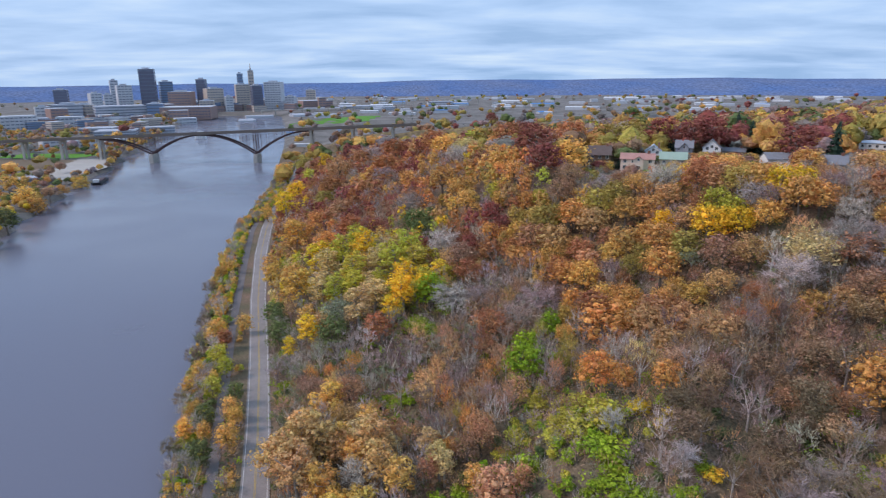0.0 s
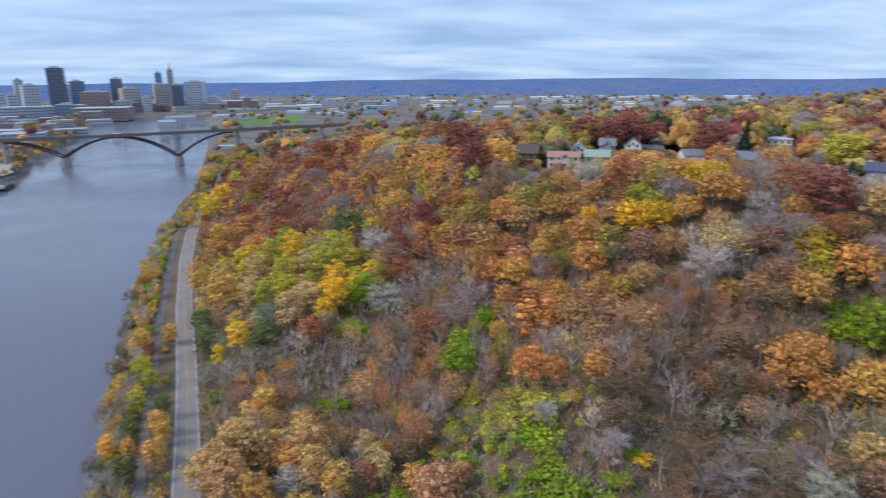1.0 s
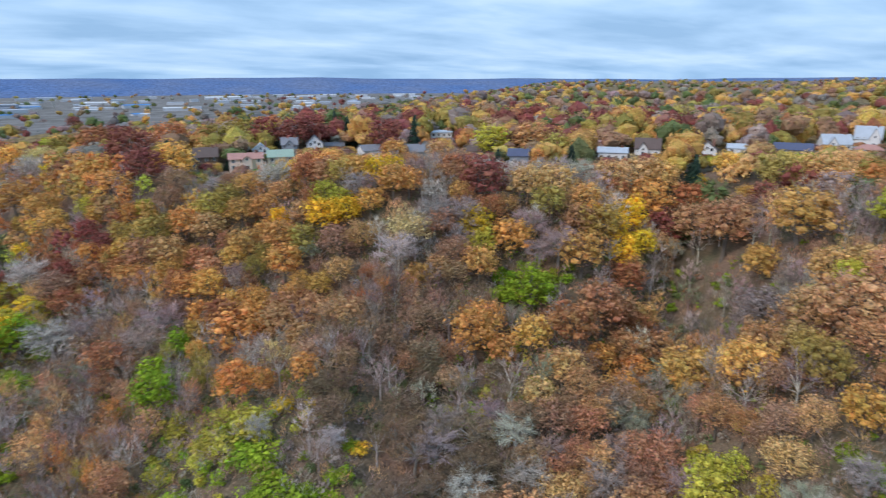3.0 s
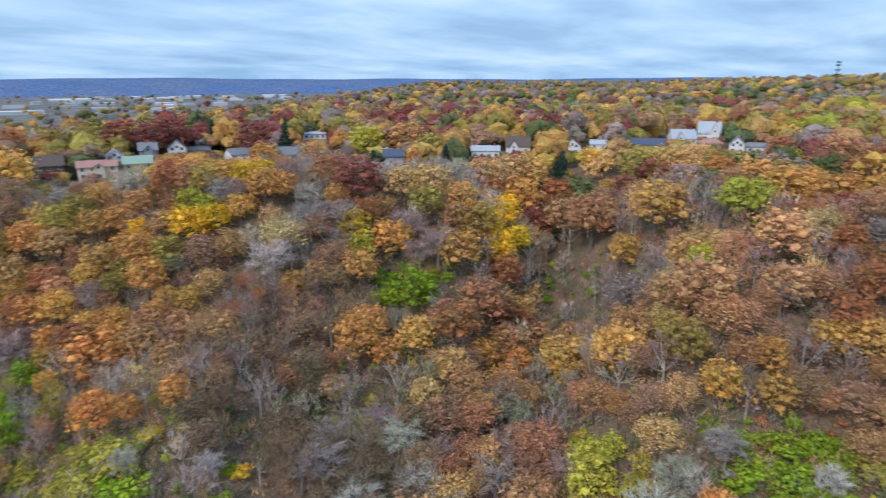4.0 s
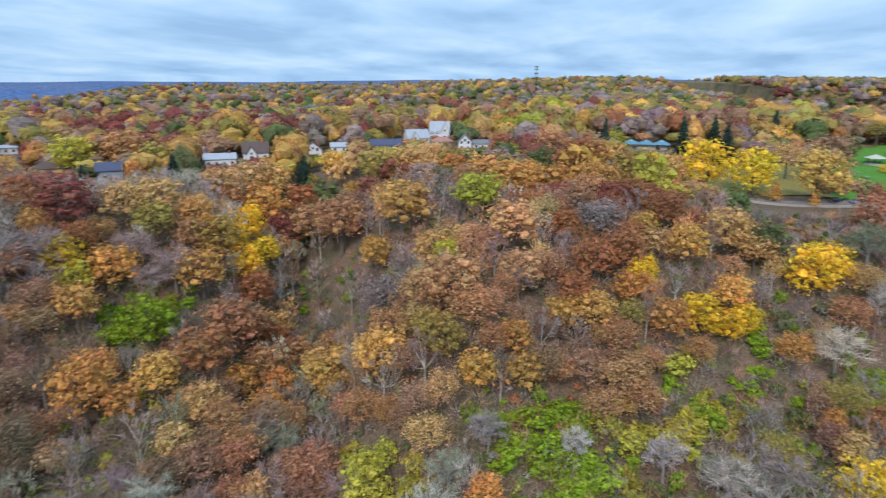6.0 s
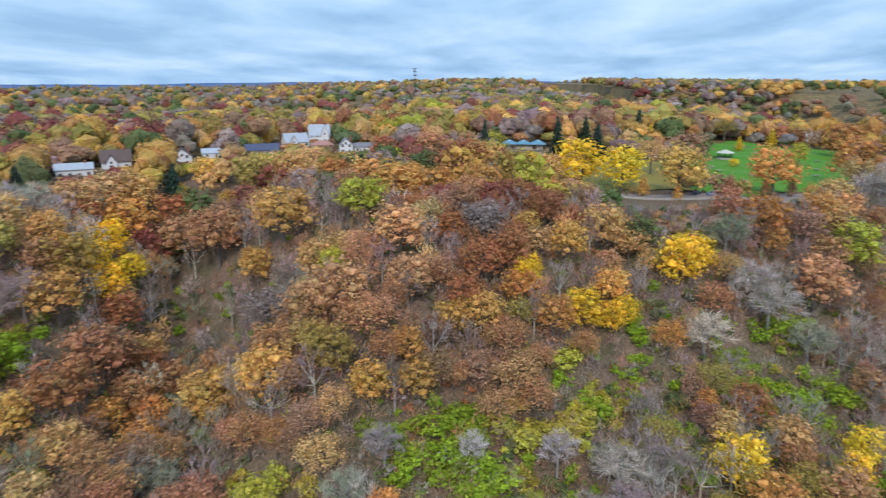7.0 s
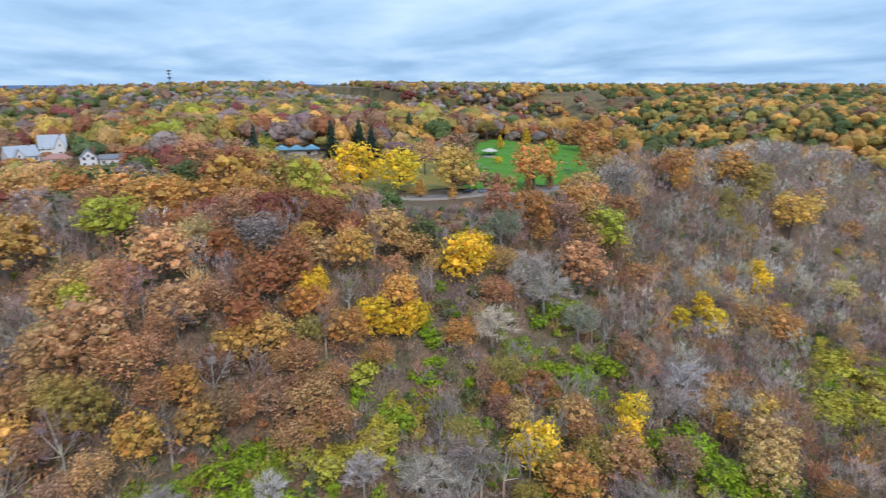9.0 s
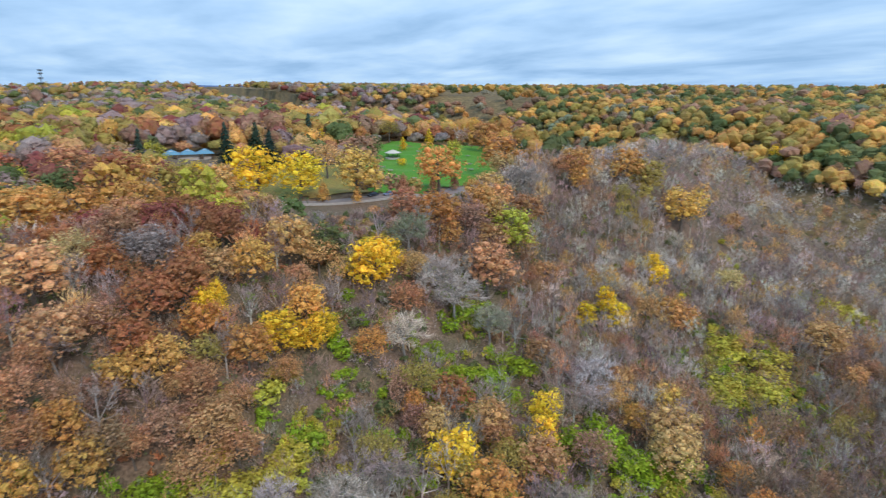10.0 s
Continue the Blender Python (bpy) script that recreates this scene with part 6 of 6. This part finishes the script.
class Grid:
    """Finds what stands near a place."""

    def __init__(self, cell=14.0):
        self.cell, self.d = cell, {}

    def put(self, x, y, r):
        self.d.setdefault((int(x // self.cell), int(y // self.cell)), []).append((x, y, r))

    def free(self, x, y, r, share):
        cx, cy = int(x // self.cell), int(y // self.cell)
        for i in range(cx - 1, cx + 2):
            for j in range(cy - 1, cy + 2):
                for a, b2, q in self.d.get((i, j), ()):
                    if (a - x) ** 2 + (b2 - y) ** 2 < (share * (q + r)) ** 2:
                        return False
        return True


STANDS = {}


def grouped(mix_name, x, y):
    """Neighbours on the upland often share a kind."""
    key = (mix_name, int((x + 9 * math.sin(y / 40)) // 27), int((y + 9 * math.sin(x / 33)) // 27))
    if key not in STANDS:
        STANDS[key] = drawn(mix_name)
    return STANDS[key] if random.random() < 0.62 and STANDS[key][0] != "spruce" else drawn(mix_name)


def woods():
    for (x, y, r), (kind, colour) in list(zip(PLACED, NAMED)):
        if kind == "shrub" and colour in ("green", "lime") and COUNT["shrub"] < 230:
            for _ in range(5):
                plant("shrub", colour, x + random.gauss(0, r * 1.6), y + random.gauss(0, r * 1.6), r * random.uniform(0.7, 1.1))
    grid = Grid()
    known = [(p, k) for p, k in zip(PLACED, NAMED) if k[0] not in ("cone", "spruce")]
    picked = Grid()
    for p in PLACED:
        grid.put(*p)
        picked.put(*p)
    keep = {}
    for p, (kind, colour) in known:
        if kind != "bare":
            keep.setdefault((int(p[0] // 30), int(p[1] // 30)), []).append((*p, kind))

    def hides(x, y, r):
        """Whether a chance tree would stand right before a known one, as seen over the valley."""
        d0 = math.hypot(x - 14, y - 3)
        ux, uy = (x - 14) / d0, (y - 3) / d0
        for i in range(-1, 2):
            for j in range(-1, 2):
                for kx, ky, kr, kind in keep.get((int(x // 30) + i, int(y // 30) + j), ()):
                    s, o = (kx - x) * ux + (ky - y) * uy, abs((kx - x) * uy - (ky - y) * ux)
                    if -1 < s < (18 if kind == "shrub" else 0.9 * kr + 6) and o < (kr + 0.55 * r if kind == "shrub" else 0.75 * kr):
                        return True
        return False

    near = Woods()
    cap = {"oak": 250, "maple": 230, "cottonwood": 120, "bare": 230, "thin": 250, "shrub": 200, "spruce": 60, "cone": 30}
    spots = [(random.uniform(-112, 330), random.uniform(-330, 470)) for _ in range(36000)] + [(random.uniform(-112, 480), random.uniform(-480, 700)) for _ in range(26000)]
    spots.sort(key=lambda p: math.hypot(p[0] - 15, p[1] - 2) // 25)
    xs, ys = np.array(spots).T
    d = signed_distance(xs, ys, CREST)
    zz = land(xs, ys)
    rx, tx = np.interp(ys, ROAD_Y, ROAD_X), np.interp(ys, TRAIL_Y, TRAIL_X)
    bank = np.interp(ys, RIGHT_BANK_Y, RIGHT_BANK_X)
    for x, y, dd, z, a, t, bk in zip(xs, ys, d, zz, rx, tx, bank):
        if -6.5 < x - a < 7.0 or (abs(x - t) < 3.4 and y < 520) or x < bk + 2.5 or (t < x < a and random.random() < 0.8):
            continue
        if math.hypot(x - 15, y - 2) < 70 or not -34 < math.degrees(math.atan2(x + 4, y + 8)) < 153:
            continue
        if any((x - cx) ** 2 + (y - cy) ** 2 < cr * cr for cx, cy, cr in CLEAR) or any(inside(x, y, o) for o in CLEAR_AREAS):
            continue
        low = any(inside(x + i, y + j, o) for o in LOW_AREAS for i, j in ((0, 0), (4, 0), (0, 4)))
        low = low or any((x - cx) ** 2 + (y - cy) ** 2 < (cr + 4) ** 2 for cx, cy, cr in CLEAR) or any(inside(x + i, y + j, o) for o in CLEAR_AREAS for i in (-5, 5) for j in (-5, 5))
        mixed = stand(x, y, dd) if dd > 24 or (y < -170 and x > 200) else ("bank" if x < a else zone(x, y))
        kind, colour = grouped(mixed, x, y) if mixed in UPLAND else drawn(mixed)
        if mixed not in UPLAND + ("bank",) and random.random() < 0.18:
            q = min(known, key=lambda q: (q[0][0] - x) ** 2 + (q[0][1] - y) ** 2)
            if math.hypot(q[0][0] - x, q[0][1] - y) < 18:
                kind, colour = q[1]
        if low or (mixed == "bank" and x > t):
            kind, colour = "shrub", random.choice(["moss", "dusk", "ash", "plum", "olive", "brown"] if low else ["lime", "gold", "amber", "moss"])
        h0, r0 = STAND[kind][0][5:7]
        r = r0 * random.uniform(0.85, 1.4) * (0.8 if mixed == "bank" else 1)
        if mixed in UPLAND:
            r = random.choice((random.uniform(5, 8), random.uniform(7.5, 11.5))) if kind != "spruce" else random.uniform(3.2, 4.8)
        share = 0.44 if kind in ("bare", "thin") else (0.42 if kind == "shrub" else 0.54)
        if mixed in UPLAND:
            share = 0.58 if mixed == "upland" else 0.52
        if dd < -12 and math.hypot(x - 15, y - 2) > 300:
            share = max(share, 0.50)
        if not grid.free(x, y, r, share) or not picked.free(x, y, r, 0.42 if kind in ("bare", "thin") else (0.64 if kind != "shrub" else 0.42)):
            continue
        if kind != "shrub" and dd < 24 and hides(x, y, r) and random.random() < 0.85:
            continue
        grid.put(x, y, r)
        far = math.hypot(x - 15, y - 2)
        h = tree_height(kind, r) * random.uniform(0.9, 1.1) * (0.85 if 24 < dd < 150 else 1)
        room = headroom(x, y, True) - z
        if h > room:
            if room < 3:
                continue
            r, h = r * max(0.5, room / h), room
        if far < 300 and dd < 30 and COUNT.get(kind, 0) < cap[kind]:
            plant(kind, colour, x, y, r, h)
            continue
        n = int(np.clip(150 * (250 / far) ** 1.3, 60, 160))
        q = 0.55 * max(1.0, (far / 250) ** 0.85) * (r / 6) ** 0.5
        if kind in ("bare", "thin") or (colour in ("ash", "plum") and dd < 24):
            near.bare(x, y, z, r, h, colour, int(n * 1.35), 2.1, 0.075 * max(1, far / 260), far < 330)
            if kind == "thin":
                near.leafy(x, y, z, r, h, colour, int(n * 0.8), q * 0.6, 10, 0.5, False)
        elif kind == "spruce":
            near.spire(x, y, z, r, h * 0.9, colour, n, q)
        else:
            if mixed in UPLAND and far > 270:
                near.dome(x, y, z, r, h, colour, int(n * 0.7) + int(8 * r), q * 0.85)
            else:
                near.leafy(x, y, z, r, h, colour, int(n * 1.2), q * 0.85, 9)
    near.build("bluff_woods", "mixed autumn woodland in gold, russet and grey", "woodland")
    # the wooded upland and suburbs out to the horizon
    far_woods = Woods()
    made, tried, spaced = 0, 0, Grid(30.0)
    while made < 9900 and tried < 60000:
        tried += 1
        r = 420 * ((1100 if made > 7400 else 3700) / 420) ** (random.random() ** 1.15)
        ang = radians(random.uniform(-34 if made < 7400 else 82, 158))
        if 5000 < made < 7400:
            r, ang = random.uniform(1000, 2350), radians(random.uniform(85, 113))
        x, y = r * math.sin(ang), r * math.cos(ang)
        if x < 480 and -480 < y < 700:
            continue
        if y - 0.6 * x > 1000 and random.random() < 0.6:
            continue
        lb, rb = np.interp(y, LEFT_BANK_Y, LEFT_BANK_X), np.interp(y, RIGHT_BANK_Y, RIGHT_BANK_X)
        if (lb - 6 < x < rb + 4) and y < 2250 or (x < lb and y < 1300 and random.random() < 0.6):
            continue
        if y > 2250 and x < -100 and random.random() < 0.5:
            continue
        if r < 2300 and not spaced.free(x, y, 10, 0.5):
            continue
        spaced.put(x, y, 10)
        made += 1
        # beyond 800 m the duller mix stands in for haze
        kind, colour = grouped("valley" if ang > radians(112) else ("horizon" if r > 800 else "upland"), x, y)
        rad = random.choice((random.uniform(7, 10), random.uniform(9, 14))) * (1 + 0.2 * (r > 1100))
        h = 7 + rad * random.uniform(0.8, 1.35)
        n = int(np.clip(75 * (700 / r), 20, 100))
        size = 0.8 * max(1.0, r / 600) ** 0.7
        z = ground_at(x, y)
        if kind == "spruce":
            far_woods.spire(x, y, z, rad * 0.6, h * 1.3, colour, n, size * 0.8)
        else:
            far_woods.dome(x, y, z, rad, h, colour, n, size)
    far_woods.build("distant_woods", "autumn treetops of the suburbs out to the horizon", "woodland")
    # the thicket between the trail and the water, and the far bank
    thicket = Woods()
    for _ in range(2400):
        y = random.uniform(120, 860)
        bk, t = float(np.interp(y, RIGHT_BANK_Y, RIGHT_BANK_X)), (trail_mid(y) if y < 515 else road_mid(y) - 3)
        x = random.uniform(bk + 0.8, max(bk + 1.5, t - 2.6))
        kind, colour = drawn("bank")
        r = STAND[kind][0][6] * random.uniform(0.8, 1.3) * (0.6 if kind != "shrub" else 1)
        if grid.free(x, y, r, 0.42):
            grid.put(x, y, r)
            if COUNT["shrub"] < 298:
                plant(kind, colour, x, y, r, where="on the river bank")
            elif kind == "bare":
                thicket.bare(x, y, ground_at(x, y), r, r * 1.9, colour, 90, 2.0, 0.08)
            else:
                thicket.leafy(x, y, ground_at(x, y), r, r * (1.6 if kind == "shrub" else 2.2), colour, 110, 0.42, 8)
    thicket.build("bank_thicket", "yellow-green and bare shrubs along the water", "undergrowth")
    west = Woods()
    for _ in range(2100):
        y = 300 + 1250 * random.random() ** 1.3
        lb = float(np.interp(y, LEFT_BANK_Y, LEFT_BANK_X))
        x = lb - 4 - 420 * random.random() ** 1.6
        if inside(x, y, FIELD) or inside(x, y, QUAY) or inside(x, y, GREEN) or (x + 590) ** 2 + (y - 1375) ** 2 < 95 ** 2:
            continue
        r = random.uniform(3.0, 6.0)
        if not grid.free(x, y, r, 0.6):
            continue
        grid.put(x, y, r)
        colour = random.choice(["gold", "gold", "amber", "olive", "moss", "ash", "plum", "dusk", "russet"] if y > 640 else ["gold", "gold", "yellow", "moss", "olive"])
        west.dome(x, y, ground_at(x, y), r, r * 2.1, colour, 75, 0.75)
    for _ in range(1500):
        x, y = random.uniform(-1150, -380), random.uniform(1080, 2150)
        if x > float(np.interp(y, LEFT_BANK_Y, LEFT_BANK_X)) - 5 or inside(x, y, FIELD) or inside(x, y, GREEN) or inside(x, y, QUAY) or (x + 590) ** 2 + (y - 1375) ** 2 < 95 ** 2:
            continue
        if math.sin(x / 60.0) + math.sin(y / 75.0 + x / 140.0) < -0.1 or not grid.free(x, y, 4, 0.6):
            continue
        grid.put(x, y, 4)
        west.dome(x, y, ground_at(x, y), random.uniform(4, 8), random.uniform(7, 12), random.choice(["brown", "dusk", "moss", "amber", "olive", "dusk", "gold", "plum"]), 26, 1.5)
    west.build("west_bank_woods", "golden and bare trees along the far river bank", "woodland")
    # undergrowth on the slope
    brush = Woods()
    for _ in range(40000):
        x, y = random.uniform(-60, 300), random.uniform(-300, 420)
        far = math.hypot(x - 15, y - 2)
        if not 70 < far < 275:
            continue
        dd = float(signed_distance(np.array([x]), np.array([y]), CREST)[0])
        a, t = road_mid(y), trail_mid(y)
        bk = float(np.interp(y, RIGHT_BANK_Y, RIGHT_BANK_X))
        if not -190 < dd < 6 or abs(x - a) < 5 or abs(x - t) < 2.4 or x < bk + 1:
            continue
        m = zone(x, y) if x > a else "bank"
        colour = random.choice({"brush": ["green", "moss", "moss", "ash", "sage"], "green": ["green", "green", "lime", "moss", "ash"], "grey": ["ash", "dusk", "moss", "plum", "green"],
                                "lemon": ["green", "moss", "lime"], "bank": ["moss", "green", "lime", "amber", "ash"], "gold": ["amber", "dusk", "olive", "moss"], "dark": ["moss", "dusk", "plum", "ash", "olive"],
                                "amber": ["moss", "amber", "dusk"]}.get(m, ["dusk", "brown", "plum", "moss", "russet", "moss"]))
        z = ground_at(x, y)
        rr = random.uniform(1.2, 3.0)
        u = random.random()
        if u < 0.4:
            brush.leafy(x, y, z - 0.2, rr, rr * 1.5, colour, 26, 0.36, 4, 0.5, False)
        elif u < 0.6:
            brush.bare(x, y, z - 0.2, rr, rr * 1.7, colour, 26, 1.8, 0.06)
        elif dd < -3:
            brush.bare(x, y, z - 0.2, 1.1 * rr, rr * 2.6, random.choice(["ash", "plum", "dusk", "brown", "plum"]), 40, 2.1, 0.055)
    brush.build("undergrowth", "low brush and saplings under the trees", "undergrowth")


woods()
